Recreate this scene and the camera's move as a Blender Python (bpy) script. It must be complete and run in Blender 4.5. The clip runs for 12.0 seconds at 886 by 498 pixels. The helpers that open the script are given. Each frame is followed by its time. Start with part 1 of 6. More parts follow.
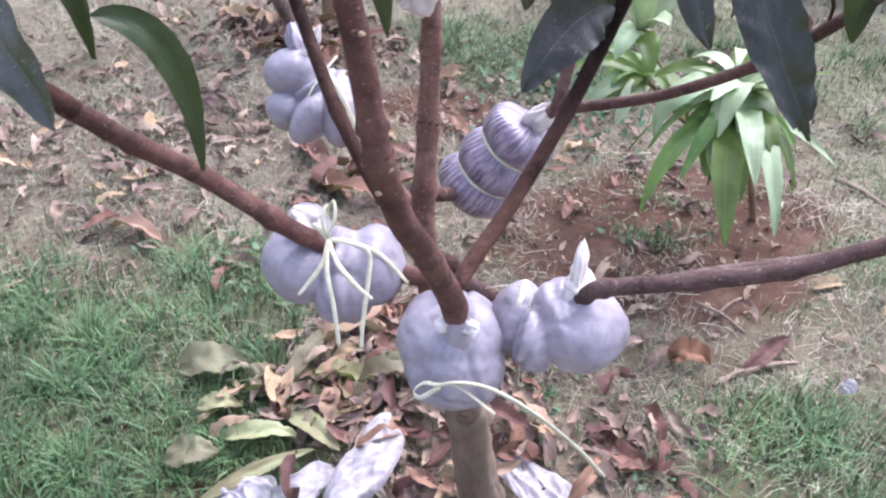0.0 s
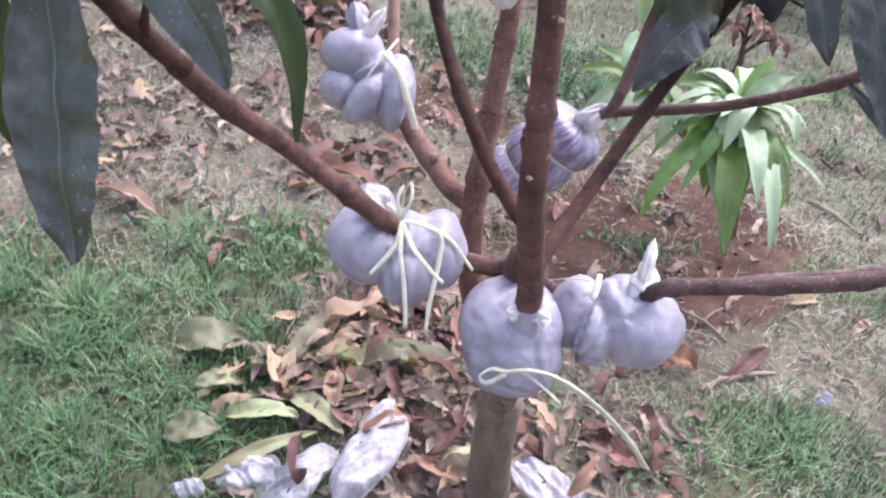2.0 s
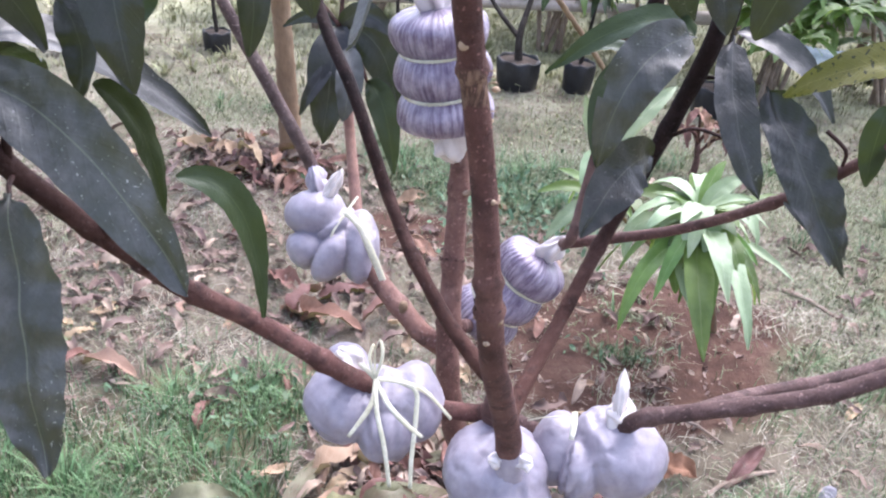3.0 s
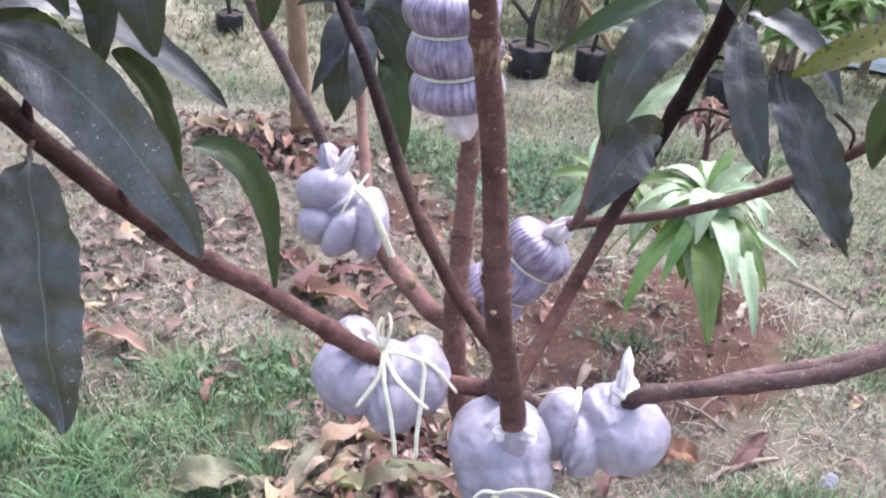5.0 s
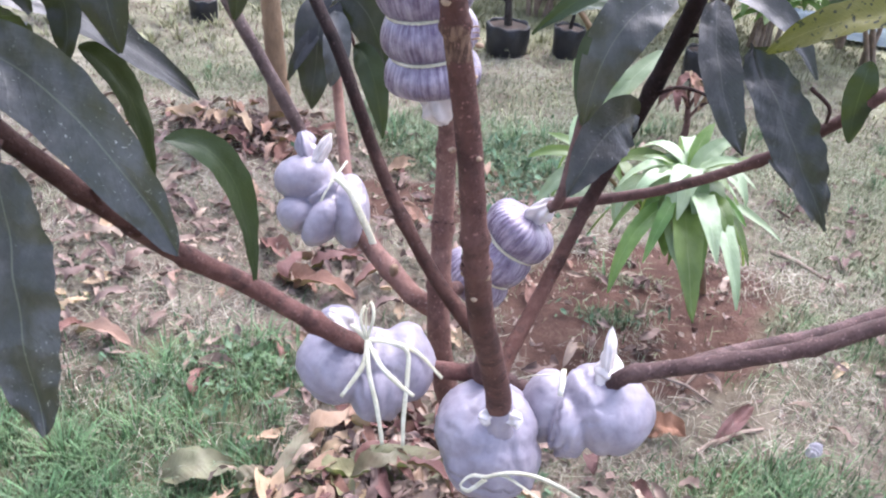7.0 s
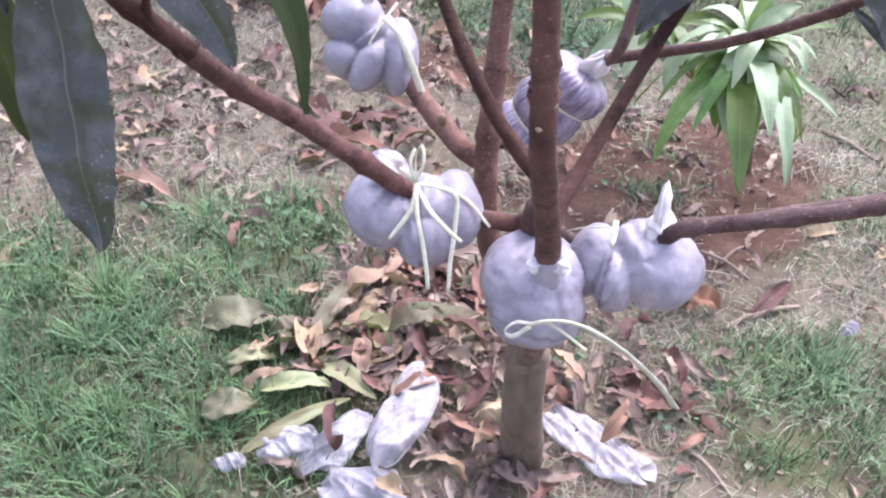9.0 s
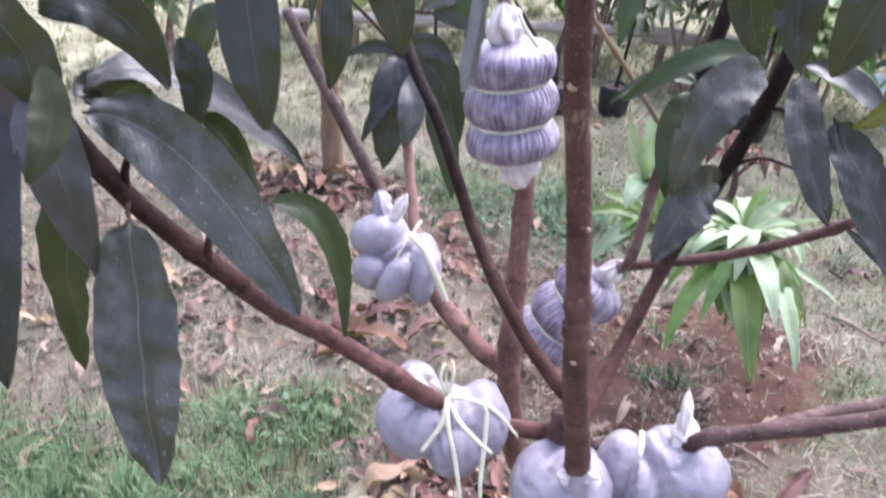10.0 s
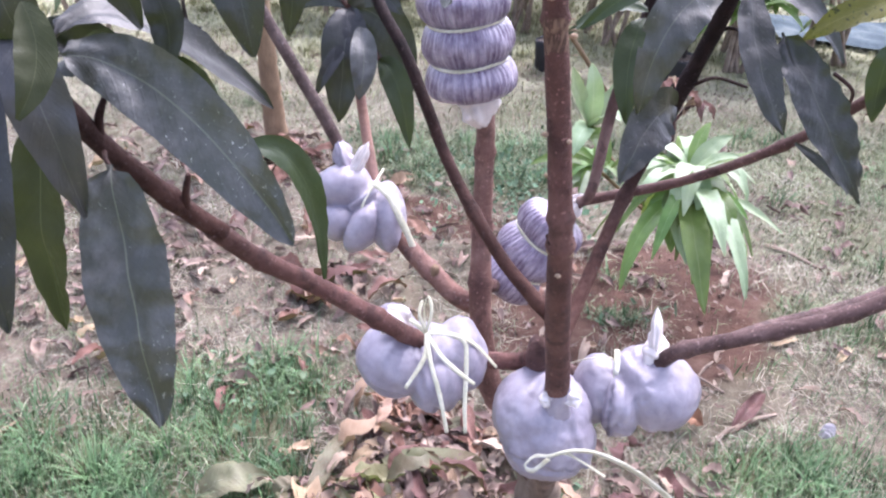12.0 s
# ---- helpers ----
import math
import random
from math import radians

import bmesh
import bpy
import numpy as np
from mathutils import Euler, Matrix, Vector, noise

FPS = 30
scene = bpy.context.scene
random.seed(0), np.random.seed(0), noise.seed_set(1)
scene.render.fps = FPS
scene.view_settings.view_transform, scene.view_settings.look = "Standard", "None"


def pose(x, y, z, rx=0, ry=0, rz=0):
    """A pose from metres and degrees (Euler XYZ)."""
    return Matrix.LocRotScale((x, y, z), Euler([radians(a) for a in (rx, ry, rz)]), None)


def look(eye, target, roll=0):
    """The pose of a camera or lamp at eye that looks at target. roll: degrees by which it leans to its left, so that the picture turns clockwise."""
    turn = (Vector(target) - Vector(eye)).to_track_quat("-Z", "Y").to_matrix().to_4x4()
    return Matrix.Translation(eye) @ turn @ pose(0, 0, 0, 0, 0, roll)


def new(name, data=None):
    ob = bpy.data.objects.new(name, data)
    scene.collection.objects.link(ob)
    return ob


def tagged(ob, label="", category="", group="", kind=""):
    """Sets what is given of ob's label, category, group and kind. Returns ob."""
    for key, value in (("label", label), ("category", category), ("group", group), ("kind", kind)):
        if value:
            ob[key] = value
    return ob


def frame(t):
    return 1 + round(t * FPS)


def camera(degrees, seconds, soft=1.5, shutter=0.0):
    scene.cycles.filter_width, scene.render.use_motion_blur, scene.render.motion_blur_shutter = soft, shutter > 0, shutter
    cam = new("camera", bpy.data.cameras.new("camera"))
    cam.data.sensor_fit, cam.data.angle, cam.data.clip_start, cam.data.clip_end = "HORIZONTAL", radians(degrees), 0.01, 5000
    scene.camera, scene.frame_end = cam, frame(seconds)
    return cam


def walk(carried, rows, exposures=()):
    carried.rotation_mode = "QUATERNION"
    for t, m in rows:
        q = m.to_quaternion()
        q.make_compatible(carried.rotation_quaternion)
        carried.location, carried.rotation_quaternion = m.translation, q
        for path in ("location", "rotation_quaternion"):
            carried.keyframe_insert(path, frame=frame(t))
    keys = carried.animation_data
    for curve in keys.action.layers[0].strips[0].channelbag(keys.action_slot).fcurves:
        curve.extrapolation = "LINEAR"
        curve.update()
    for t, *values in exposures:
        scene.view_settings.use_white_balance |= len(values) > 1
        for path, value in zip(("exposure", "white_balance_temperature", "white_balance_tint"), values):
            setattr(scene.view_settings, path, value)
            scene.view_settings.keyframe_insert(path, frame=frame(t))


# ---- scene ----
cam = camera(57.0, 12.0, soft=2.2, shutter=0.5)
PATH = [
    (0, (0.0808, 0.1212, 1.0434), (-0.1881, 1.6648, -0.1994), 4.85),
    (0.5, (0.0566, 0.1040, 1.0415), (-0.1715, 1.6482, -0.2089), 6.97),
    (1, (0.0109, 0.0911, 1.0356), (-0.1066, 1.6618, -0.1969), 10.55),
    (1.5, (-0.0205, 0.0817, 1.0296), (-0.1546, 1.6375, -0.2200), 12.00),
    (2, (-0.0382, 0.0830, 1.0279), (-0.1468, 1.6550, -0.2038), 12.57),
    (2.5, (-0.0333, 0.0922, 1.0660), (-0.1554, 1.8161, 0.0594), 6.68),
    (3, (-0.0274, 0.0917, 1.0690), (-0.1594, 1.8179, 0.0677), 6.10),
    (3.5, (-0.0289, 0.0863, 1.0676), (-0.1899, 1.8021, 0.0527), 6.34),
    (5.5, (-0.0247, 0.0768, 1.0628), (-0.1691, 1.7865, 0.0351), 6.98),
    (6, (-0.0242, 0.0790, 1.0620), (-0.1724, 1.7820, 0.0239), 6.83),
    (6.5, (-0.0238, 0.0843, 1.0631), (-0.1116, 1.7577, -0.0286), 5.74),
    (6.7, (-0.0236, 0.0835, 1.0647), (-0.1235, 1.7744, 0.0014), 5.91),
    (8.3, (-0.0183, 0.0758, 1.0694), (-0.1232, 1.7359, -0.0411), 5.73),
    (8.5, (-0.0238, 0.0725, 1.0581), (-0.1337, 1.6844, -0.1208), 6.12),
    (9, (-0.0379, 0.0747, 1.0309), (-0.1664, 1.5837, -0.2753), 7.32),
    (9.5, (-0.0458, 0.0676, 1.0517), (-0.2163, 1.6661, -0.1381), 6.29),
    (10, (-0.0666, 0.0600, 1.0829), (-0.2682, 1.8009, 0.1193), 5.31),
    (10.5, (-0.1048, 0.0394, 1.0688), (-0.2091, 1.8330, 0.1903), 6.69),
    (11, (-0.1084, 0.0268, 1.0649), (-0.2048, 1.7818, 0.1106), 3.96),
    (11.5, (-0.0927, 0.0258, 1.0572), (-0.1289, 1.7324, 0.0150), 4.33),
    (12, (-0.0902, 0.0300, 1.0616), (-0.1430, 1.7511, 0.0443), 3.74),
]
walk(cam, [(t, look(eye, target, roll)) for t, eye, target, roll in PATH],
     exposures=[(0, 1.66, 5750, 18), (2.0, 1.64, 5750, 18), (2.5, 1.81, 5750, 17.5), (6.5, 1.83, 5750, 18), (9, 1.76, 5750, 20), (9.5, 1.735, 5753, 20.7), (10.0, 1.80, 5757, 21.3), (10.5, 1.92, 5760, 22), (12, 1.90, 5760, 22)])

# ---- daylight: soft, overcast ----
world = bpy.data.worlds.new("overcast_day")
scene.world = world
world.use_nodes = True
wn = world.node_tree
sky = wn.nodes.new("ShaderNodeTexSky")
sky.sky_type = "NISHITA"
sky.sun_disc = False
sky.sun_elevation, sky.sun_rotation = radians(58), radians(25)
sky.dust_density, sky.air_density, sky.ozone_density = 5.0, 1.0, 1.0
cloud = wn.nodes.new("ShaderNodeHueSaturation")
cloud.inputs["Saturation"].default_value = 0.62
wn.links.new(sky.outputs[0], cloud.inputs["Color"])
wn.links.new(cloud.outputs[0], wn.nodes["Background"].inputs[0])
wn.nodes["Background"].inputs[1].default_value = 0.15
sun = new("sun", bpy.data.lights.new("sun", "SUN"))
sun.data.energy, sun.data.angle, sun.data.color = 0.8, radians(60), (1.0, 0.97, 0.93)
sun.matrix_world = look((1.5, 3.2, 6.0), (0, 0, 0))


# ---- materials ----
def nodes_of(name):
    m = bpy.data.materials.new(name)
    m.use_nodes = True
    return m, m.node_tree.nodes, m.node_tree.links, m.node_tree.nodes["Principled BSDF"]


def ramp(n, l, source, stops):
    r = n.new("ShaderNodeValToRGB")
    while len(r.color_ramp.elements) < len(stops):
        r.color_ramp.elements.new(0.5)
    for e, (at, c) in zip(r.color_ramp.elements, stops):
        e.position, e.color = at, (*c, 1)
    l.new(source, r.inputs[0])
    return r.outputs[0]


def noise_of(n, l, scale, detail=4.0, rough=0.6, coord=None, stretch=None):
    t = n.new("ShaderNodeTexNoise")
    t.inputs["Scale"].default_value, t.inputs["Detail"].default_value, t.inputs["Roughness"].default_value = scale, detail, rough
    if coord is None:
        coord = n.new("ShaderNodeTexCoord").outputs["Object"]
    if stretch:
        mp = n.new("ShaderNodeMapping")
        mp.inputs["Scale"].default_value = stretch
        l.new(coord, mp.inputs[0])
        coord = mp.outputs[0]
    l.new(coord, t.inputs["Vector"])
    return t.outputs["Fac"]


def maths(n, l, op, a, b=None, c=None):
    m = n.new("ShaderNodeMath")
    m.operation = op
    for i, v in enumerate((a, b, c)):
        if v is None:
            continue
        if isinstance(v, (int, float)):
            m.inputs[i].default_value = v
        else:
            l.new(v, m.inputs[i])
    return m.outputs[0]


def mixed(n, l, fac, a, b, how="MIX"):
    m = n.new("ShaderNodeMix")
    m.data_type, m.blend_type = "RGBA", how
    for sock, v in ((m.inputs[0], fac), (m.inputs[6], a), (m.inputs[7], b)):
        if isinstance(v, (int, float)):
            sock.default_value = v
        elif isinstance(v, tuple):
            sock.default_value = (*v, 1)
        else:
            l.new(v, sock)
    return m.outputs[2]


def bumped(n, l, bsdf, height, strength, distance=0.01):
    b = n.new("ShaderNodeBump")
    b.inputs["Strength"].default_value, b.inputs["Distance"].default_value = strength, distance
    l.new(height, b.inputs["Height"])
    l.new(b.outputs[0], bsdf.inputs["Normal"])


def varied(n, l, colour, by="Random", amount=0.3, island=False):
    """Brightens or darkens piece by piece."""
    src = n.new("ShaderNodeNewGeometry").outputs["Random Per Island"] if island else n.new("ShaderNodeObjectInfo").outputs["Random"]
    v = maths(n, l, "MULTIPLY_ADD", src, 2 * amount, 1 - amount)
    hs = n.new("ShaderNodeHueSaturation")
    l.new(v, hs.inputs["Value"])
    l.new(maths(n, l, "MULTIPLY_ADD", src, 0.04, 0.48), hs.inputs["Hue"])
    l.new(colour, hs.inputs["Color"])
    return hs.outputs[0]


def surface(name, low, mid, high, big=8.0, fine=90.0, rough=0.8, bump=0.4, depth=0.004, stretch=None, each=0.0, island=False, spec=0.5):
    """Three tones in patches, grain over them, and relief."""
    m, n, l, b = nodes_of(name)
    f1, f2 = noise_of(n, l, big, stretch=stretch), noise_of(n, l, fine, 6, 0.7, stretch=stretch)
    c = ramp(n, l, f1, [(0.3, low), (0.5, mid), (0.72, high)])
    c = mixed(n, l, 0.55, c, ramp(n, l, f2, [(0.25, (0.35, 0.33, 0.32)), (0.5, (0.85, 0.85, 0.85)), (0.8, (1, 1, 1))]), "MULTIPLY")
    if each:
        c = varied(n, l, c, amount=each, island=island)
    l.new(c, b.inputs["Base Color"])
    b.inputs["Roughness"].default_value = rough
    b.inputs["Specular IOR Level"].default_value = spec
    bumped(n, l, b, f2, bump, depth)
    return m


def bark(name, low, mid, high, young=None, start=0.74, worn=None, spec=0.4):
    """Bark with flecks and darker bands. young: the tones of the lower, redder length (up to the height start), into which it passes."""
    m = surface(name, low, mid, high, 30, 170, 0.72, 0.8, 0.004, spec=spec)
    n, l = m.node_tree.nodes, m.node_tree.links
    b = n["Principled BSDF"]
    old = b.inputs["Base Color"].links[0].from_socket
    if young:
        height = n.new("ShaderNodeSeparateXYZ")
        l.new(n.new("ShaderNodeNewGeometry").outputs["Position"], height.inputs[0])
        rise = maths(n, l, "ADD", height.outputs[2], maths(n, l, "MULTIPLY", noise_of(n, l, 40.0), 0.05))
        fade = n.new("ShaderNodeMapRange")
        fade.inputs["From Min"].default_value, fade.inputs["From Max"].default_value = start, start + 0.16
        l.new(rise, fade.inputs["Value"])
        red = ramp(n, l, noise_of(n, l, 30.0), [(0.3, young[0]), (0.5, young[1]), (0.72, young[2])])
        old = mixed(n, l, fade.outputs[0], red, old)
    if worn:
        height = n.new("ShaderNodeSeparateXYZ")
        l.new(n.new("ShaderNodeNewGeometry").outputs["Position"], height.inputs[0])
        rise = maths(n, l, "ADD", height.outputs[2], maths(n, l, "MULTIPLY", maths(n, l, "SUBTRACT", noise_of(n, l, 90.0, 3, 0.6), 0.5), 0.03))
        away = maths(n, l, "ABSOLUTE", maths(n, l, "SUBTRACT", rise, sum(worn) / 2))
        fibre = ramp(n, l, noise_of(n, l, 480.0, 3, 0.6, stretch=(1, 1, 0.12)), [(0.4, (0.10, 0.055, 0.038)), (0.6, (0.30, 0.19, 0.125))])
        half = (worn[1] - worn[0]) / 2
        old = mixed(n, l, ramp(n, l, maths(n, l, "DIVIDE", away, half), [(0.8, (0.85, 0.85, 0.85)), (1.0, (0, 0, 0))]), old, fibre)
    fleck = ramp(n, l, noise_of(n, l, 330.0, 2, 0.5), [(0.64, (0, 0, 0)), (0.72, (1, 1, 1))])
    band = ramp(n, l, noise_of(n, l, 55.0, 3, 0.6), [(0.52, (0, 0, 0)), (0.66, (1, 1, 1))])
    c = mixed(n, l, maths(n, l, "MULTIPLY", band, 0.55), old, tuple(q * 0.55 for q in low))
    c = mixed(n, l, maths(n, l, "MULTIPLY", fleck, 0.6), c, tuple(min(1, q * 1.9 + 0.03) for q in high))
    l.new(c, b.inputs["Base Color"])
    return m


def leafy(name, dark, light, rib, rough=0.42, through_light=0.25, specks=0.0, each=0.25, veins=0.5, spec=0.5, spots=0.0):
    """A leaf blade: midrib and side veins along its own length, blotches, some light through it."""
    m, n, l, b = nodes_of(name)
    uv = n.new("ShaderNodeUVMap").outputs[0]
    sep = n.new("ShaderNodeSeparateXYZ")
    l.new(uv, sep.inputs[0])
    u, v = sep.outputs[0], sep.outputs[1]
    side = maths(n, l, "ABSOLUTE", maths(n, l, "SUBTRACT", u, 0.5))
    ribm = maths(n, l, "SUBTRACT", 1.0, maths(n, l, "SMOOTH_MIN", maths(n, l, "MULTIPLY", side, 60.0), 1.0, 0.1))
    wave = maths(n, l, "FRACT", maths(n, l, "SUBTRACT", maths(n, l, "MULTIPLY", v, 13.0), maths(n, l, "MULTIPLY", side, 5.0)))
    vein = maths(n, l, "SUBTRACT", 1.0, maths(n, l, "MINIMUM", maths(n, l, "MULTIPLY", maths(n, l, "ABSOLUTE", maths(n, l, "SUBTRACT", wave, 0.5)), 7.0), 1.0))
    f1, f2 = noise_of(n, l, 14.0), noise_of(n, l, 160.0, 5, 0.7)
    c = ramp(n, l, f1, [(0.3, dark), (0.7, light)])
    # soft quilting of the blade between its side veins
    quilt = maths(n, l, "MULTIPLY", maths(n, l, "ABSOLUTE", maths(n, l, "SUBTRACT", wave, 0.5)), 2.0)
    quilt = maths(n, l, "MULTIPLY", quilt, ramp(n, l, noise_of(n, l, 30.0, 3, 0.6), [(0.35, (0, 0, 0)), (0.65, (1, 1, 1))]))
    # the quilting's bright and shaded bands, painted into the base colour too
    if specks:
        c = mixed(n, l, 0.22, c, ramp(n, l, quilt, [(0.0, (0.8, 0.8, 0.8)), (0.8, (1.3, 1.27, 1.3))]), "MULTIPLY")
    c = mixed(n, l, maths(n, l, "MULTIPLY", vein, 0.15 * veins), c, rib)
    # grey mottling: dust, and pale sheen put into the colour along with it
    dust_sheen = ramp(n, l, noise_of(n, l, 38.0, 5, 0.7, stretch=(1, 1, 0.5)), [(0.45, (0, 0, 0)), (0.75, (1, 1, 1))])
    c = mixed(n, l, maths(n, l, "MULTIPLY", dust_sheen, min(0.6, specks * 0.65)), c, (0.15, 0.14, 0.145))
    c = mixed(n, l, maths(n, l, "MULTIPLY", ribm, 0.85), c, rib)
    if specks:
        far = maths(n, l, "GREATER_THAN", noise_of(n, l, 420.0, 2, 0.5), 0.69)
        where = maths(n, l, "MULTIPLY", far, ramp(n, l, noise_of(n, l, 11.0), [(0.45, (0, 0, 0)), (0.65, (1, 1, 1))]))
        c = mixed(n, l, maths(n, l, "MULTIPLY", where, specks), c, (0.45, 0.45, 0.4))
    if spots:
        dot = ramp(n, l, noise_of(n, l, 290.0, 1, 0.4), [(0.62, (0, 0, 0)), (0.65, (1, 1, 1))])
        c = mixed(n, l, maths(n, l, "MULTIPLY", dot, spots), c, (0.012, 0.01, 0.006))
    c = varied(n, l, c, amount=each)
    l.new(c, b.inputs["Base Color"])
    l.new(ramp(n, l, f2, [(0.3, (rough - 0.08,) * 3), (0.8, (rough + 0.16,) * 3)]), b.inputs["Roughness"])
    b.inputs["Specular IOR Level"].default_value = spec
    height = maths(n, l, "ADD", maths(n, l, "MULTIPLY", vein, 0.4 * veins), maths(n, l, "MULTIPLY", f2, 0.12))
    height = maths(n, l, "ADD", height, maths(n, l, "MULTIPLY", noise_of(n, l, 70.0, 3, 0.6), 0.8))
    height = maths(n, l, "ADD", height, maths(n, l, "MULTIPLY", quilt, 0.05 if specks else 0.03))
    bumped(n, l, b, height, 0.42, 0.003)
    t = n.new("ShaderNodeBsdfTranslucent")
    l.new(mixed(n, l, 0.5, c, (0.3, 0.45, 0.05)), t.inputs[0])
    s = n.new("ShaderNodeMixShader")
    s.inputs[0].default_value = through_light
    l.new(b.outputs[0], s.inputs[1])
    l.new(t.outputs[0], s.inputs[2])
    l.new(s.outputs[0], n["Material Output"].inputs[0])
    return m


def film(name, low, high, rough=0.35, clear=0.0, streak=60.0, spec=0.5):
    """Thin plastic film over what it holds: cloudy patches, fine creases."""
    m, n, l, b = nodes_of(name)
    f1, f2 = noise_of(n, l, 26.0, 5, 0.6), noise_of(n, l, streak, 6, 0.75, stretch=(1, 1, 0.35))
    c = ramp(n, l, maths(n, l, "ADD", maths(n, l, "MULTIPLY", f1, 0.6), maths(n, l, "MULTIPLY", noise_of(n, l, 75.0, 4, 0.65), 0.4)), [(0.34, low), (0.62, high)])
    c = mixed(n, l, 0.35, c, ramp(n, l, f2, [(0.3, (0.7, 0.67, 0.73)), (0.6, (1, 1, 1))]), "MULTIPLY")
    l.new(c, b.inputs["Base Color"])
    l.new(ramp(n, l, f2, [(0.3, (rough - 0.1,) * 3), (0.7, (rough + 0.2,) * 3)]), b.inputs["Roughness"])
    b.inputs["Specular IOR Level"].default_value = spec
    b.inputs["Coat Weight"].default_value, b.inputs["Coat Roughness"].default_value = 0.12, 0.3
    crease = maths(n, l, "ABSOLUTE", maths(n, l, "SUBTRACT", noise_of(n, l, 22.0, 2, 0.45), 0.5))
    crease = maths(n, l, "MINIMUM", maths(n, l, "MULTIPLY", crease, 9.0), 1.0)
    bumped(n, l, b, maths(n, l, "ADD", maths(n, l, "ADD", maths(n, l, "MULTIPLY", f1, 0.15), maths(n, l, "MULTIPLY", f2, 0.5)), maths(n, l, "MULTIPLY", crease, 0.7)), 0.23, 0.004)
    if clear:
        t = n.new("ShaderNodeBsdfTransparent")
        s = n.new("ShaderNodeMixShader")
        l.new(ramp(n, l, noise_of(n, l, 40.0, 5, 0.7), [(0.35, (clear,) * 3), (0.7, (0.05,) * 3)]), s.inputs[0])
        l.new(b.outputs[0], s.inputs[1])
        l.new(t.outputs[0], s.inputs[2])
        l.new(s.outputs[0], n["Material Output"].inputs[0])
    return m


M_BARK_LOW = ((0.048, 0.021, 0.016), (0.09, 0.042, 0.032), (0.14, 0.073, 0.057))
M_BARK = bark("reddish_brown_bark", (0.062, 0.029, 0.0245), (0.118, 0.0585, 0.049), (0.185, 0.102, 0.085))
M_BARK_WORN = bark("reddish_brown_bark_with_worn_band", (0.066, 0.0275, 0.0225), (0.128, 0.056, 0.0455), (0.20, 0.1, 0.081), ((0.115, 0.08, 0.06), (0.19, 0.138, 0.102), (0.285, 0.215, 0.165)), 0.37, worn=(0.929, 0.950))
M_BARK_GREY = bark("greyish_brown_bark", (0.066, 0.035, 0.031), (0.126, 0.072, 0.064), (0.20, 0.127, 0.113), spec=0.35)
M_BARK_LIMB = bark("brown_bark_reddening_towards_the_trunk", (0.036, 0.0195, 0.0165), (0.072, 0.039, 0.033), (0.125, 0.074, 0.063), ((0.072, 0.030, 0.025), (0.136, 0.061, 0.050), (0.205, 0.105, 0.086)), 0.66, spec=0.3)
M_BARK_RED = bark("pinkish_brown_bark", (0.115, 0.052, 0.041), (0.20, 0.099, 0.077), (0.28, 0.158, 0.127))
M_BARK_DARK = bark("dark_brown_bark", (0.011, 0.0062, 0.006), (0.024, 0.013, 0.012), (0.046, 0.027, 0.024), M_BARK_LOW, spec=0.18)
M_BARK_STEM = bark("dark_grey_brown_bark", (0.018, 0.0135, 0.011), (0.038, 0.03, 0.025), (0.075, 0.062, 0.052), spec=0.2)
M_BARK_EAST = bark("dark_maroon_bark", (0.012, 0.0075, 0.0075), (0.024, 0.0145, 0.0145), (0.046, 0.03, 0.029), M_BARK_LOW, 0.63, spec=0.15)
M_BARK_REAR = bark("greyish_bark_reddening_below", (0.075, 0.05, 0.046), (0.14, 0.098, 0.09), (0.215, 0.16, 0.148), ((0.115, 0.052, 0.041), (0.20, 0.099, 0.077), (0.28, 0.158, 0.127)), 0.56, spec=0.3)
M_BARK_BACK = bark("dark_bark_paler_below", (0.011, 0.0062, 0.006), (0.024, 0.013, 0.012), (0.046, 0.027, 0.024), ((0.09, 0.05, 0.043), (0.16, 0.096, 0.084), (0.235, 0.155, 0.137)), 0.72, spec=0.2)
M_BARK_OLD = surface("grey_brown_bark", (0.12, 0.085, 0.062), (0.2, 0.145, 0.105), (0.3, 0.225, 0.17), 18, 120, 0.9, 0.9, 0.005, stretch=(1, 1, 0.3))
M_BARK_TAN = surface("tan_bark", (0.17, 0.11, 0.065), (0.26, 0.17, 0.1), (0.36, 0.25, 0.16), 14, 110, 0.85, 0.6, 0.004, stretch=(1, 1, 0.4))
M_BARK_PINK = surface("pinkish_bark", (0.2, 0.1, 0.08), (0.3, 0.16, 0.12), (0.4, 0.24, 0.18), 30, 150, 0.7, 0.5, 0.003)
M_SCAR = surface("pale_cut_wood", (0.3, 0.2, 0.13), (0.42, 0.3, 0.2), (0.55, 0.42, 0.3), 60, 250, 0.8, 0.4, 0.002)
M_LEAF = leafy("dark_mango_leaf", (0.0085, 0.008, 0.008), (0.026, 0.0245, 0.0238), (0.075, 0.078, 0.06), 0.36, 0.05, 0.25, veins=0.15, spec=0.48)
# dusty leaf, its base also lightened in place of sky sheen
M_LEAF_DUST_SHEEN = leafy("mango_leaf_with_dust_and_painted_sheen", (0.017, 0.017, 0.0135), (0.046, 0.046, 0.039), (0.14, 0.145, 0.10), 0.42, 0.05, 0.75, 0.15, veins=0.15, spec=0.75)
M_LEAF_GREEN = leafy("green_mango_leaf", (0.022, 0.034, 0.014), (0.04, 0.06, 0.023), (0.08, 0.11, 0.045), 0.42, 0.06, veins=0.15, spec=0.35)
M_LEAF_OLIVE = leafy("dull_olive_mango_leaf", (0.024, 0.0265, 0.0115), (0.045, 0.048, 0.0215), (0.095, 0.1, 0.05), 0.5, 0.05, veins=0.15, spec=0.2)
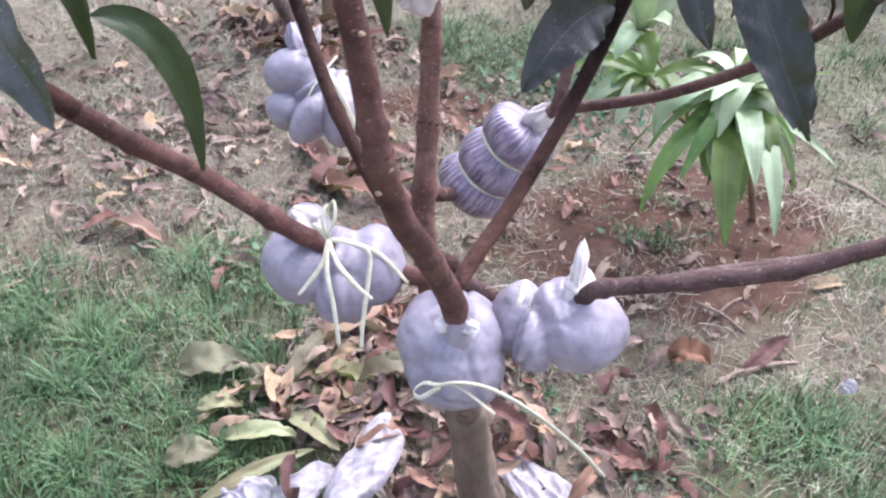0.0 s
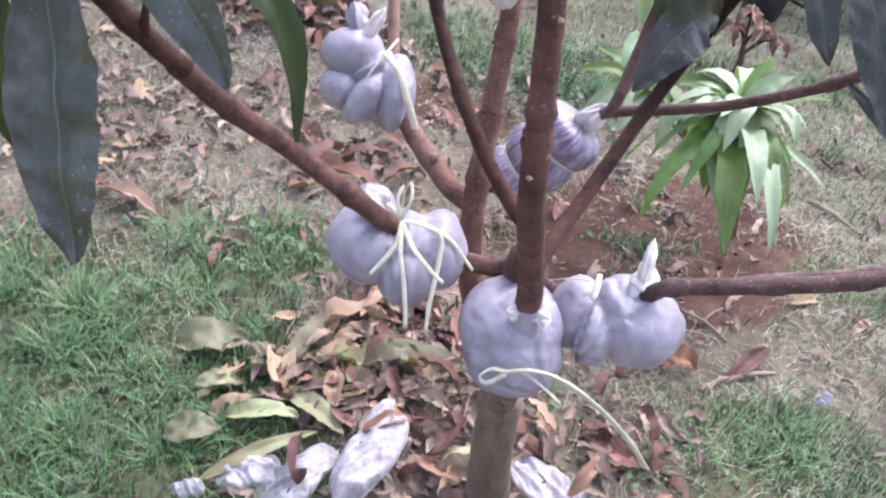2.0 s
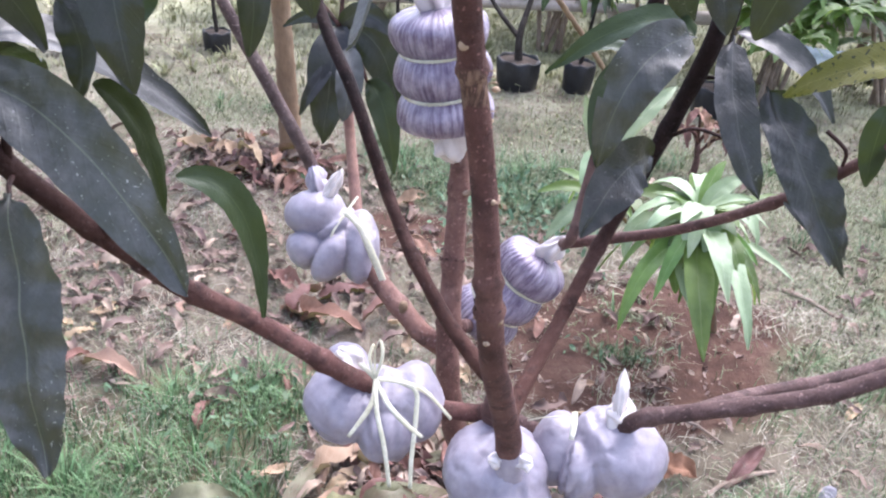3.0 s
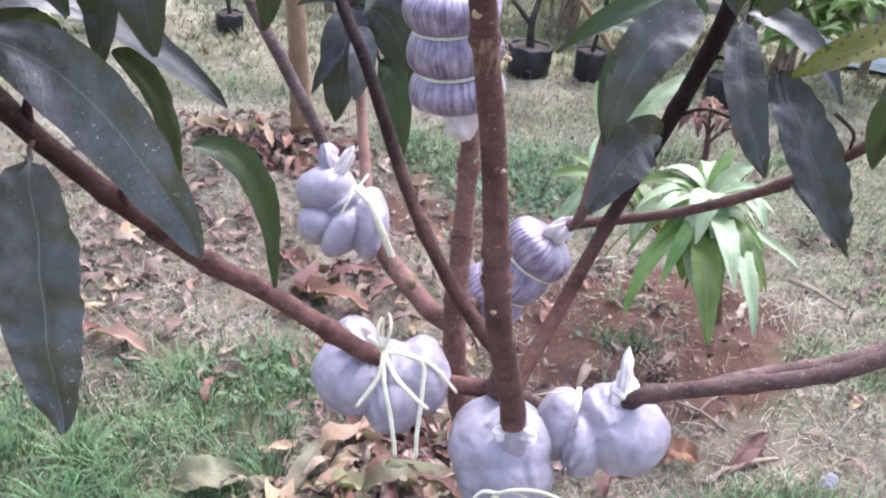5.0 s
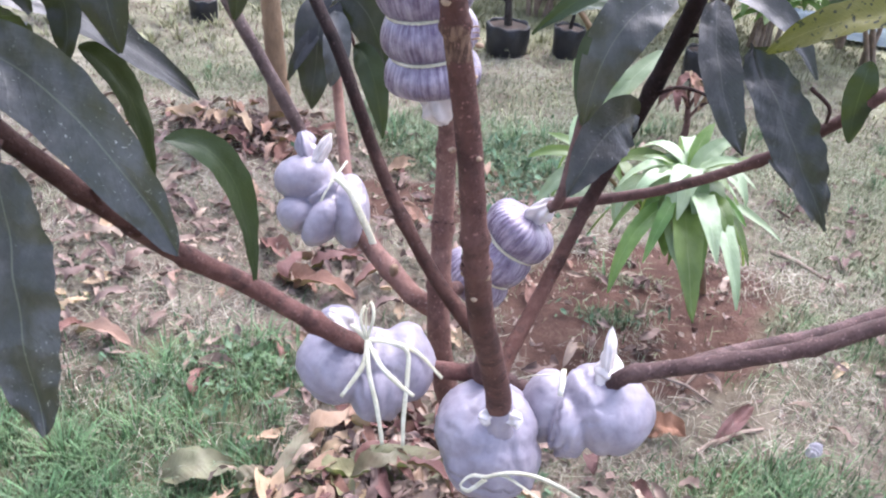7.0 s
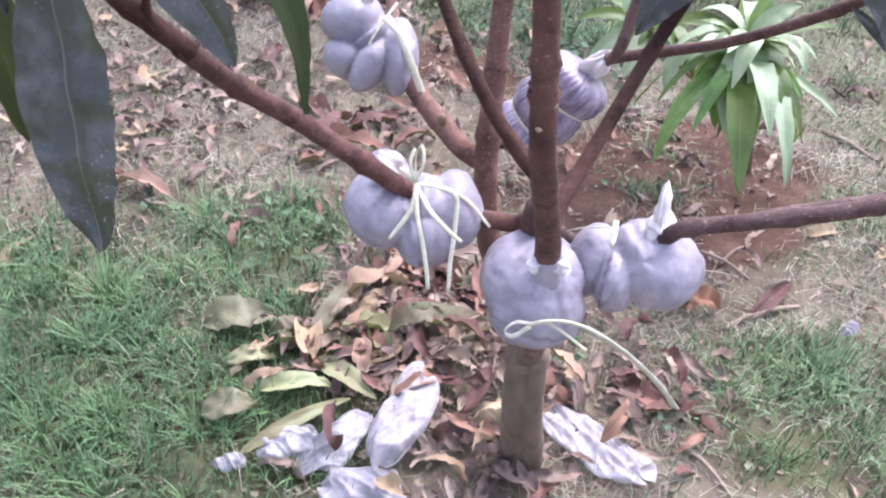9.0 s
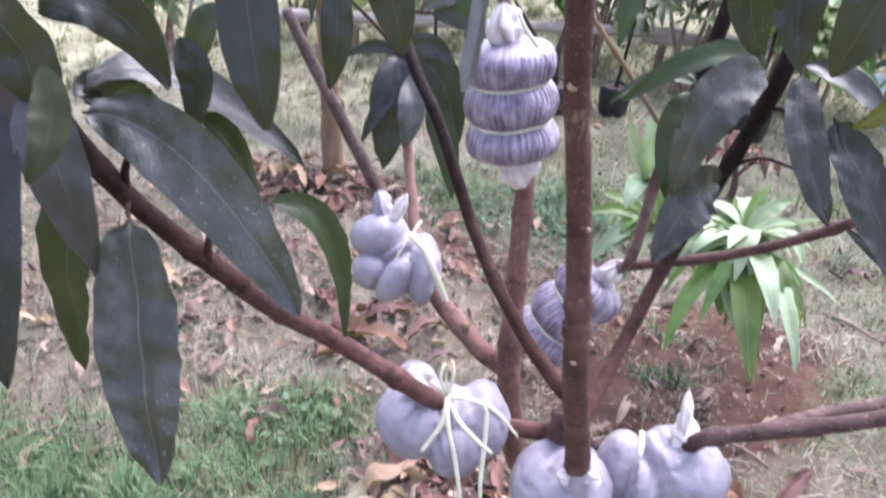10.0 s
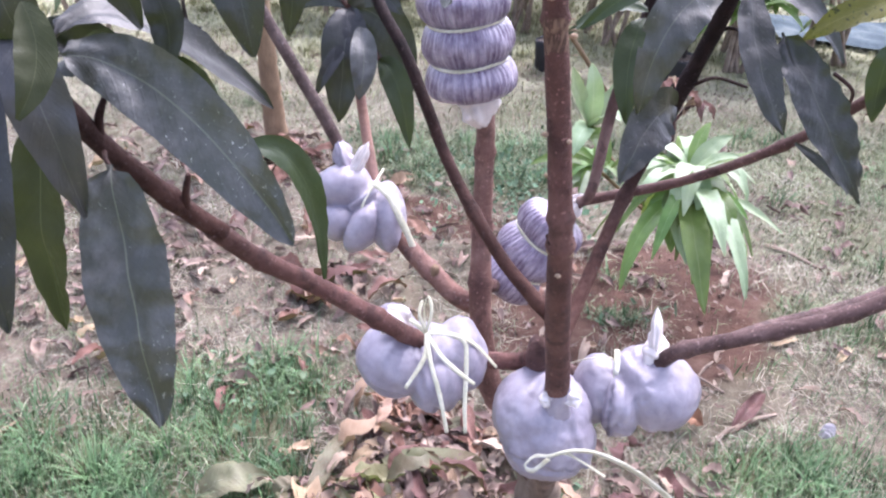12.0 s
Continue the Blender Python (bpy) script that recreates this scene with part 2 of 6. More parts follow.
# grey-lilac gloss of the sky painted as a lighter base colour
M_LEAF_SHEEN = leafy("mango_leaf_with_painted_grey_sheen", (0.032, 0.031, 0.034), (0.062, 0.06, 0.066), (0.13, 0.13, 0.12), 0.42, 0.03, 0.4, 0.15, veins=0.15, spec=0.7)
M_LEAF_BRONZE = leafy("dark_bronze_brown_leaf", (0.02, 0.0105, 0.0095), (0.038, 0.021, 0.019), (0.07, 0.04, 0.035), 0.42, 0.06, veins=0.15, spec=0.3)
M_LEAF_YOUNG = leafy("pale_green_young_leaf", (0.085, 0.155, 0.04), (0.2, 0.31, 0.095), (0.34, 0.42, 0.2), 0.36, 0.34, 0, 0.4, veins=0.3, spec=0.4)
# young leaf whose whitish base colour holds the sky's reflection
M_LEAF_SKYLIT = leafy("young_leaf_with_sky_sheen_in_colour", (0.22, 0.305, 0.16), (0.40, 0.475, 0.295), (0.49, 0.54, 0.38), 0.34, 0.18, 0, 0.25, veins=0.25, spec=0.5)
M_LEAF_SHRUB = leafy("mid_green_shrub_leaf", (0.075, 0.115, 0.05), (0.165, 0.215, 0.105), (0.22, 0.26, 0.15), 0.38, 0.25, veins=0.2, spec=0.5)
M_LEAF_YELLOW = leafy("yellow_green_spotted_leaf", (0.075, 0.068, 0.012), (0.17, 0.145, 0.03), (0.22, 0.19, 0.06), 0.5, 0.07, veins=0.2, spots=0.95)
M_LEAF_PALE = leafy("yellowing_fallen_leaf", (0.165, 0.12, 0.062), (0.265, 0.28, 0.148), (0.32, 0.325, 0.2), 0.55, 0.12, 0, 0.45, 0.8)
M_LEAF_DEAD = leafy("brown_dead_leaf", (0.11, 0.046, 0.035), (0.262, 0.13, 0.098), (0.31, 0.19, 0.145), 0.7, 0.06, 0, 0.5, 0.7)
M_LEAF_RUST = leafy("rusty_dead_leaf", (0.13, 0.052, 0.031), (0.27, 0.125, 0.076), (0.32, 0.175, 0.115), 0.75, 0.02, 0, 0.3, 0.7)
M_LEAF_DRY = leafy("pale_tan_dead_leaf", (0.27, 0.17, 0.11), (0.42, 0.29, 0.2), (0.46, 0.35, 0.25), 0.75, 0.06, 0, 0.3, 0.7)
M_BAG = film("lilac_grey_plastic_film", (0.245, 0.218, 0.262), (0.385, 0.348, 0.402), 0.36)
def pleated(name, low, high):
    m, n, l, b = nodes_of(name)
    uv = n.new("ShaderNodeUVMap").outputs[0]
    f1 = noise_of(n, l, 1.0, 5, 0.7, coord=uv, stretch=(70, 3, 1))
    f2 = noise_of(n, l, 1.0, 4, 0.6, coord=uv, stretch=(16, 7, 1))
    # pale streaks: whitish film and highlights on the pleats, both as colour
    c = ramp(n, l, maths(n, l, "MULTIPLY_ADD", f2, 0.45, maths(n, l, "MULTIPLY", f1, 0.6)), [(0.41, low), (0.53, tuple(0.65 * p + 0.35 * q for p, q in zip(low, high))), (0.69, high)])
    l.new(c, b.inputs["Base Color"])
    b.inputs["Roughness"].default_value = 0.34
    b.inputs["Coat Weight"].default_value, b.inputs["Coat Roughness"].default_value = 0.6, 0.22
    bumped(n, l, b, f1, 0.6, 0.004)
    return m


M_CLEAR = film("milky_plastic_film", (0.74, 0.66, 0.63), (0.9, 0.83, 0.79), 0.35, 0.12)
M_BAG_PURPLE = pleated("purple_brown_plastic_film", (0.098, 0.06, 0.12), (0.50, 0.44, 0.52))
M_SHEET = film("crumpled_white_plastic", (0.30, 0.275, 0.31), (0.55, 0.51, 0.54), 0.25, 0.5, 30.0)
M_TWINE = surface("pale_plastic_twine", (0.56, 0.53, 0.36), (0.70, 0.67, 0.50), (0.82, 0.79, 0.66), 60, 300, 0.4, 0.3, 0.001)
M_GRASS = surface("green_grass_blade", (0.045, 0.096, 0.036), (0.10, 0.18, 0.07), (0.195, 0.285, 0.125), 5, 60, 0.6, 0.0, each=0.5, island=True)
M_GRASS_TALL = surface("light_green_grass_blade", (0.06, 0.125, 0.042), (0.12, 0.21, 0.078), (0.21, 0.31, 0.13), 6, 60, 0.55, 0.0, each=0.4, island=True)
M_GRASS_PALE = surface("pale_grass_blade", (0.118, 0.14, 0.068), (0.192, 0.212, 0.112), (0.30, 0.318, 0.188), 3, 60, 0.6, 0.0, each=0.35, island=True)
# lighter than the near grass, to go with the brightened far ground
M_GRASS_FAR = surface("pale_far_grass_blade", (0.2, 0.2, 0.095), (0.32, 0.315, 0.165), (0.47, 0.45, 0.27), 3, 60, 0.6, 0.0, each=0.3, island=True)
M_SOIL = surface("dark_potting_soil", (0.03, 0.02, 0.015), (0.06, 0.042, 0.03), (0.1, 0.075, 0.055), 30, 150, 0.95, 0.6, 0.004)
M_STRAW = surface("dry_straw", (0.17, 0.145, 0.11), (0.31, 0.275, 0.212), (0.50, 0.455, 0.37), 3, 60, 0.8, 0.0, each=0.5, island=True)
M_WEED = surface("broad_weed_leaf", (0.06, 0.105, 0.05), (0.1, 0.16, 0.08), (0.15, 0.215, 0.115), 5, 60, 0.6, 0.0, each=0.22, island=True)
M_HERB = surface("bluish_green_herb_leaf", (0.06, 0.108, 0.06), (0.108, 0.172, 0.1), (0.165, 0.235, 0.15), 5, 60, 0.7, 0.0, each=0.3, island=True, spec=0.15)
M_CRUMB = surface("leaf_crumbs", (0.15, 0.1, 0.078), (0.25, 0.175, 0.14), (0.39, 0.30, 0.245), 9, 60, 0.9, 0.0, each=0.4, island=True)
M_TWIG = surface("dry_twig", (0.16, 0.11, 0.08), (0.27, 0.2, 0.15), (0.38, 0.3, 0.24), 20, 140, 0.85, 0.4, 0.002)
M_POT = surface("black_nursery_bag", (0.008, 0.008, 0.01), (0.014, 0.014, 0.017), (0.028, 0.027, 0.03), 20, 90, 0.45, 0.5, 0.004)
M_BAMBOO = surface("weathered_bamboo", (0.32, 0.26, 0.23), (0.47, 0.4, 0.36), (0.6, 0.54, 0.5), 10, 90, 0.6, 0.3, 0.003)
M_TARP = surface("blue_grey_ground_sheet", (0.07, 0.1, 0.12), (0.12, 0.155, 0.18), (0.2, 0.235, 0.25), 6, 60, 0.9, 0.3, spec=0.15)


def ground_material():
    m, n, l, b = nodes_of("orchard_soil")
    pos = n.new("ShaderNodeNewGeometry").outputs["Position"]
    big, mid, fine = (noise_of(n, l, s, 6, r, coord=pos) for s, r in ((1.6, 0.6), (13.0, 0.65), (110.0, 0.75)))
    zone = n.new("ShaderNodeVertexColor")
    zone.layer_name = "zones"
    sep = n.new("ShaderNodeSeparateColor")
    l.new(zone.outputs[0], sep.inputs[0])
    litter = ramp(n, l, mid, [(0.3, (0.088, 0.066, 0.05)), (0.5, (0.16, 0.126, 0.096)), (0.7, (0.25, 0.21, 0.165))])
    patch = ramp(n, l, noise_of(n, l, 0.55, 5, 0.65, coord=pos), [(0.42, (0, 0, 0)), (0.62, (1, 1, 1))])
    olive = ramp(n, l, mid, [(0.3, (0.06, 0.06, 0.03)), (0.7, (0.15, 0.145, 0.08))])
    # red soil, darkened partly for the shade under the sapling
    red = ramp(n, l, mid, [(0.3, (0.051, 0.0268, 0.0195)), (0.55, (0.097, 0.0535, 0.0387)), (0.75, (0.155, 0.1, 0.077))])
    litter = mixed(n, l, maths(n, l, "MULTIPLY", patch, 0.65), litter, olive)
    c = mixed(n, l, ramp(n, l, maths(n, l, "ADD", maths(n, l, "SUBTRACT", mid, 0.5), sep.outputs[1]), [(0.35, (0, 0, 0)), (0.65, (1, 1, 1))]), litter, olive)
    c = mixed(n, l, ramp(n, l, maths(n, l, "ADD", maths(n, l, "SUBTRACT", big, 0.5), sep.outputs[0]), [(0.35, (0, 0, 0)), (0.6, (1, 1, 1))]), c, red)
    # blue zone: glare of the open, sunlit far ground, put into the colour
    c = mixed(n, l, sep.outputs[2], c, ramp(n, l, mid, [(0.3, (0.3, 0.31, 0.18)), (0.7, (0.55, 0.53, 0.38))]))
    c = mixed(n, l, 0.6, c, ramp(n, l, fine, [(0.3, (0.55, 0.53, 0.5)), (0.6, (1, 1, 1))]), "MULTIPLY")
    l.new(c, b.inputs["Base Color"])
    b.inputs["Roughness"].default_value = 0.95
    b.inputs["Specular IOR Level"].default_value = 0.2
    bumped(n, l, b, maths(n, l, "ADD", fine, mid), 0.5, 0.01)
    return m


# ---- mesh helpers ----
def mesh_of(name, verts, faces, material, uvs=None, smooth=True):
    me = bpy.data.meshes.new(name)
    me.from_pydata([tuple(v) for v in verts], [], faces)
    if uvs is not None:
        layer = me.uv_layers.new(name="UVMap")
        loops = np.empty(len(me.loops), dtype=np.int32)
        me.loops.foreach_get("vertex_index", loops)
        layer.data.foreach_set("uv", np.asarray(uvs, dtype=np.float32)[loops].ravel())
    me.polygons.foreach_set("use_smooth", [smooth] * len(me.polygons))
    me.materials.append(material)
    me.update()
    return me


def thing(name, at, label, category, group="", kind=""):
    """An Empty at the base of a thing."""
    ob = new(name)
    ob.location = at
    ob.empty_display_size = 0.05
    return tagged(ob, label, category, group, kind)


def part(name, me, parent, label=""):
    """A mesh, modelled in world metres, under a thing (Empty) or another part."""
    ob = new(name, me)
    ob.parent = parent
    if parent.type == "EMPTY":
        ob.matrix_parent_inverse = Matrix.Translation(-parent.location)
    return tagged(ob, label)


def spline(points, step=0.008):
    """Points along a smooth curve through the given ones, with their running share of the way."""
    p = [Vector(q) for q in points]
    p = [p[0] * 2 - p[1], *p, p[-1] * 2 - p[-2]]
    out, share = [], []
    for i in range(1, len(p) - 2):
        count = max(2, int((p[i + 1] - p[i]).length / step))
        for k in range(count):
            t = k / count
            a, b, c, d = p[i - 1], p[i], p[i + 1], p[i + 2]
            out.append(0.5 * (2 * b + (c - a) * t + (2 * a - 5 * b + 4 * c - d) * t * t + (3 * b - a - 3 * c + d) * t ** 3))
            share.append((i - 1 + t) / (len(p) - 3))
    out.append(p[-2].copy())
    share.append(1.0)
    return out, share


def tube(points, radii, step=0.008, sides=12, rough=0.06, joints=(), flat=1.0, seed=0):
    """A tapering, slightly uneven stem along a smooth curve. joints: shares of its length that swell."""
    line, share = spline(points, step)
    verts, faces = [], []
    side = Vector((1, 0.3, 0.2))
    for i, (c, s) in enumerate(zip(line, share)):
        way = (line[min(i + 1, len(line) - 1)] - line[max(i - 1, 0)]).normalized()
        side = (side - way * side.dot(way)).normalized()
        up = way.cross(side)
        k = s * (len(radii) - 1)
        a = min(int(k), len(radii) - 2)
        r = radii[a] + (radii[a + 1] - radii[a]) * (k - a)
        for j in joints:
            r *= 1 + 0.26 * math.exp(-(((s - j) * len(line) * step) / 0.0045) ** 2)
        for q in range(sides):
            t = 2 * math.pi * q / sides
            d = side * math.cos(t) + up * math.sin(t) * flat
            w = 1 + rough * noise.noise(Vector((c.x * 60 + seed, c.y * 60, c.z * 60)) + d * 1.2)
            verts.append(c + d * r * w)
    n = len(line)
    for i in range(n - 1):
        for q in range(sides):
            a, b = i * sides + q, i * sides + (q + 1) % sides
            faces.append((a, b, b + sides, a + sides))
    faces.append(tuple(range(sides))[::-1])
    faces.append(tuple(range((n - 1) * sides, n * sides)))
    return verts, faces


def stem(name, points, radii, material, parent, label="", **more):
    v, f = tube(points, radii, **more)
    return part(name, mesh_of(name, v, f, material), parent, label)


def joined(pieces):
    """Several (verts, faces) as one."""
    verts, faces = [], []
    for v, f in pieces:
        k = len(verts)
        verts += list(v)
        faces += [tuple(i + k for i in q) for q in f]
    return verts, faces


def blade(base, bend, tip, width, face=(0, -0.5, 1), fold=0.18, wave=0.11, rows=18, cols=6, twist=0.0, broad=0.82, seed=0, bite=None, full=0.66, quilt=0.03):
    """A lance-shaped leaf from base to tip, arching towards bend. face: the way its upper side looks. Returns verts, faces, uvs."""
    b0, b1, b2 = Vector(base), Vector(bend), Vector(tip)
    length = (b1 - b0).length + (b2 - b1).length
    verts, uvs, faces, keep = [], [], [], []
    for i in range(rows + 1):
        v = i / rows
        c = b0 * (1 - v) ** 2 + b1 * 2 * v * (1 - v) + b2 * v * v
        way = ((b1 - b0) * (1 - v) + (b2 - b1) * v).normalized()
        nrm = Vector(face)
        nrm = (nrm - way * nrm.dot(way)).normalized()
        nrm = Matrix.Rotation(twist * v, 3, way) @ nrm
        side = way.cross(nrm)
        shape = math.sin(math.pi * min(v, 0.999) ** broad) ** full if v > 0.045 else 0.0
        half = max(width * 0.5 * min(shape, 1.0), 0.0012)
        for j in range(cols + 1):
            u = j / cols
            s = 2 * u - 1
            ripple = wave * width * noise.noise(Vector((v * 5 + seed * 3.7, s * 1.3, seed)))
            ripple += 0.22 * wave * width * (math.sin(v * 31 + seed) + 0.7 * math.sin(v * 57 + 2 * s + seed)) * abs(s)
            ripple += quilt * half * math.sin(2 * math.pi * (9 * v - 3.2 * abs(s)) + seed) * min(1.0, 2.5 * abs(s)) * (length > 0.08)
            lift = fold * half * abs(s) - 0.0006 * math.exp(-(s * 6) ** 2) * (length > 0.08)
            verts.append(c + side * half * s + nrm * (lift + ripple))
            uvs.append((u, v))
    w = cols + 1
    for i in range(rows):
        for j in range(cols):
            if bite and bite(i / rows, (j + 0.5) / cols):
                continue
            a = i * w + j
            faces.append((a, a + 1, a + 1 + w, a + w))
    return verts, faces, uvs


def leaf_part(parent, material, base, bend, tip, width, name="leaf", label="", **more):
    v, f, uv = blade(base, bend, tip, width, **more)
    return part(name, mesh_of(name, v, f, material, uv), parent, label)


def many(name, verts, sizes, material):
    """One mesh from an array of corners, cut into faces of the given sizes in turn (no shared corners between pieces are needed)."""
    me = bpy.data.meshes.new(name)
    verts, faces = verts
    me.vertices.add(len(verts))
    me.vertices.foreach_set("co", np.asarray(verts, dtype=np.float32).ravel())
    me.loops.add(len(faces))
    me.loops.foreach_set("vertex_index", np.asarray(faces, dtype=np.int32))
    starts = np.concatenate([[0], np.cumsum(sizes)[:-1]]).astype(np.int32)
    me.polygons.add(len(sizes))
    me.polygons.foreach_set("loop_start", starts)
    me.materials.append(material)
    me.update(calc_edges=True)
    me.validate()
    return me


# ---- ground ----
RNG = np.random.default_rng(11)


def blobs(x, y, spots):
    """Soft patches: (x, y, radius along x, radius along y, weight)."""
    total = 0.0
    for cx, cy, rx, ry, w in spots:
        total = total + w * np.exp(-((x - cx) / rx) ** 2 - ((y - cy) / ry) ** 2)
    return total


MOUNDS = [(-0.7, 2.33, 0.3, 0.2, 0.035), (0.5, 1.75, 0.35, 0.22, 0.03), (0.05, 0.85, 0.25, 0.2, 0.015)]
# red soil; the patches round the sapling also stand for its shade
RED = [(0.24, 1.58, 0.30, 0.17, 1.3), (0.43, 1.78, 0.24, 0.14, 1.1), (0.12, 1.45, 0.18, 0.09, 0.9), (0.36, 1.5, 0.2, 0.1, 0.9), (0.25, 1.38, 0.14, 0.05, 0.6), (-0.21, 1.99, 0.2, 0.1, 2.4), (-0.8, 2.24, 0.2, 0.1, 1.5), (-0.6, 2.2, 0.2, 0.1, 0.8),
       (-0.36, 0.76, 0.08, 0.06, 0.55), (0.4, 0.98, 0.12, 0.07, 0.35), (0.54, 0.88, 0.1, 0.06, 0.4), (0.45, 1.27, 0.16, 0.08, 0.3)]
GREEN = [(0.42, 1.08, 0.35, 0.16, 0.3), (1.0, 1.15, 0.3, 0.3, 0.5), (-0.1, 1.55, 0.5, 0.2, 0.15), (-0.9, 1.6, 0.4, 0.2, 0.12), (1.2, 2.3, 0.5, 0.35, 0.25), (0.86, 1.94, 0.25, 0.12, 0.3),
         (-0.66, 0.94, 0.36, 0.22, 1.0), (-0.52, 0.68, 0.4, 0.13, 0.8), (-0.3, 0.88, 0.16, 0.17, 0.85), (-1.0, 0.86, 0.4, 0.2, 0.8), (0.8, 0.97, 0.22, 0.16, 0.7), (0.5, 1.12, 0.13, 0.08, 0.7), (0.46, 0.9, 0.14, 0.08, 0.65),
         ]
GREEN_BEHIND = [(0.3, 2.75, 0.45, 0.35, 0.4), (1.0, 2.5, 0.5, 0.4, 0.25), (0.72, 1.62, 0.2, 0.12, 0.5), (-0.07, 2.36, 0.34, 0.18, 1.8), (-0.49, 1.25, 0.2, 0.1, 0.8), (0.275, 1.57, 0.1, 0.05, 2.0), (0.335, 1.72, 0.12, 0.04, 1.4), (0.5, 1.42, 0.15, 0.05, 0.5), (1.1, 1.6, 0.3, 0.25, 0.3), (-1.07, 2.68, 0.4, 0.2, 0.5),
         (0.6, 3.9, 1.6, 0.6, 0.8), (-1.2, 4.2, 1.2, 0.8, 0.6), (1.9, 2.6, 0.8, 0.6, 0.5), (0.0, 8.0, 8.0, 3.0, 0.55)]
GREEN = GREEN + GREEN_BEHIND


def ground_z(x, y):
    h = 0.010 * np.sin(3.1 * x + 1) * np.sin(2.7 * y) + 0.005 * np.sin(9 * x + 2 * y) * np.sin(8 * y - 3 * x)
    return h + 0.0025 * np.sin(23 * x + 5) * np.sin(21 * y + x) + blobs(x, y, MOUNDS)


def spread(near_lo, near_hi, step, far, grow=1.18):
    mid = list(np.arange(near_lo, near_hi + 1e-6, step))
    lo, hi, s = [near_lo], [near_hi], step
    while hi[-1] < far:
        s *= grow
        hi.append(hi[-1] + s)
        lo.append(lo[-1] - s)
    return np.array(lo[1:][::-1] + mid + hi[1:])


gx, gy = spread(-1.6, 1.9, 0.02, 400), spread(0.3, 3.6, 0.02, 400)
GX, GY = np.meshgrid(gx, gy)
GZ = ground_z(GX, GY)
fine = np.array([noise.fractal(Vector((x * 9, y * 9, 0.3)), 0.8, 2.2, 4) for x, y in zip(GX.ravel(), GY.ravel())]).reshape(GX.shape)
GZ = GZ + 0.006 * fine * (np.hypot(GX, GY) < 8)
rows_n, cols_n = GX.shape
gi = np.arange(rows_n * cols_n).reshape(rows_n, cols_n)
quads = np.stack([gi[:-1, :-1], gi[:-1, 1:], gi[1:, 1:], gi[1:, :-1]], -1).reshape(-1)
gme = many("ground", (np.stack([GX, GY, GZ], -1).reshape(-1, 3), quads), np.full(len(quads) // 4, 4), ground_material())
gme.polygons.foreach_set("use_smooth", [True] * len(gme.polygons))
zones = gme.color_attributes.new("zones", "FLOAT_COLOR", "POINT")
shade = np.zeros((GX.size, 4), dtype=np.float32)
shade[:, 0] = np.clip(blobs(GX, GY, RED), 0, 1).ravel()
shade[:, 1] = np.clip(blobs(GX, GY, GREEN), 0, 1).ravel()
# mask of the painted brightness of the far ground, growing with distance
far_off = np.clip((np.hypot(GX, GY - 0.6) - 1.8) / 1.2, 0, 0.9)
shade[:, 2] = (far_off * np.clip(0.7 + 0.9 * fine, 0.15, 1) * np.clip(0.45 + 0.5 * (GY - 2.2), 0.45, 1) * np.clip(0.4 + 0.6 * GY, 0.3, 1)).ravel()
shade[:, 3] = 1
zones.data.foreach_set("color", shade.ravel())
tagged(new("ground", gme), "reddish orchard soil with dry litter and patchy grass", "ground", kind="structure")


def scatter(count, lo, hi, weight):
    """Random places in a rectangle, thinned by weight(x, y)."""
    x, y = RNG.uniform(lo[0], hi[0], count), RNG.uniform(lo[1], hi[1], count)
    keep = RNG.random(count) < np.clip(weight(x, y), 0, 1)
    return x[keep], y[keep]


def blades_mesh(name, x, y, height, width, lean, material, lying=0.0):
    """Grass: each blade a bent strip that ends in a point."""
    n = len(x)
    z = ground_z(x, y) - 0.002
    turn, tilt = RNG.uniform(0, 2 * np.pi, n), RNG.uniform(0.1, 1.0, n) * lean
    h = height * RNG.uniform(0.45, 1.25, n)
    w = width * RNG.uniform(0.6, 1.3, n)
    dx, dy = np.cos(turn), np.sin(turn)
    flat = RNG.random(n) < lying
    up1, up2 = np.where(flat, 0.06, 0.55), np.where(flat, 0.08, 0.95 - 0.4 * tilt)
    out1, out2 = np.where(flat, 0.45, 0.22 * tilt), np.where(flat, 1.0, 0.85 * tilt)
    sx, sy = -dy, dx
    spin = RNG.uniform(-1.2, 1.2, n)
    sx, sy = sx * np.cos(spin) - sy * np.sin(spin), sx * np.sin(spin) + sy * np.cos(spin)
    lift = np.where(flat, RNG.uniform(0.002, 0.012, n), 0)
    v = np.empty((n, 5, 3))
    for k, (o, u, half) in enumerate(((0, 0, -0.5), (0, 0, 0.5), (out1, up1, -0.4), (out1, up1, 0.4), (out2, up2, 0))):
        v[:, k, 0] = x + dx * o * h + sx * w * half
        v[:, k, 1] = y + dy * o * h + sy * w * half
        v[:, k, 2] = z + u * h + lift
    f = (np.array([0, 1, 3, 2, 2, 3, 4])[None] + 5 * np.arange(n)[:, None]).ravel()
    return many(name, (v.reshape(-1, 3), f), np.tile([4, 3], n), material)


HEAP = [(-0.17, 1.15, 0.1, 0.06, 0.9), (-0.12, 1.03, 0.13, 0.1, 1.2), (-0.05, 1.12, 0.1, 0.06, 0.9), (0.13, 0.97, 0.14, 0.1, 1.0), (-0.02, 0.8, 0.11, 0.13, 1.2), (-0.2, 0.92, 0.12, 0.1, 0.35)]


def green_at(x, y):
    return blobs(x, y, GREEN) - 0.5 * blobs(x, y, RED) - blobs(x, y, HEAP)


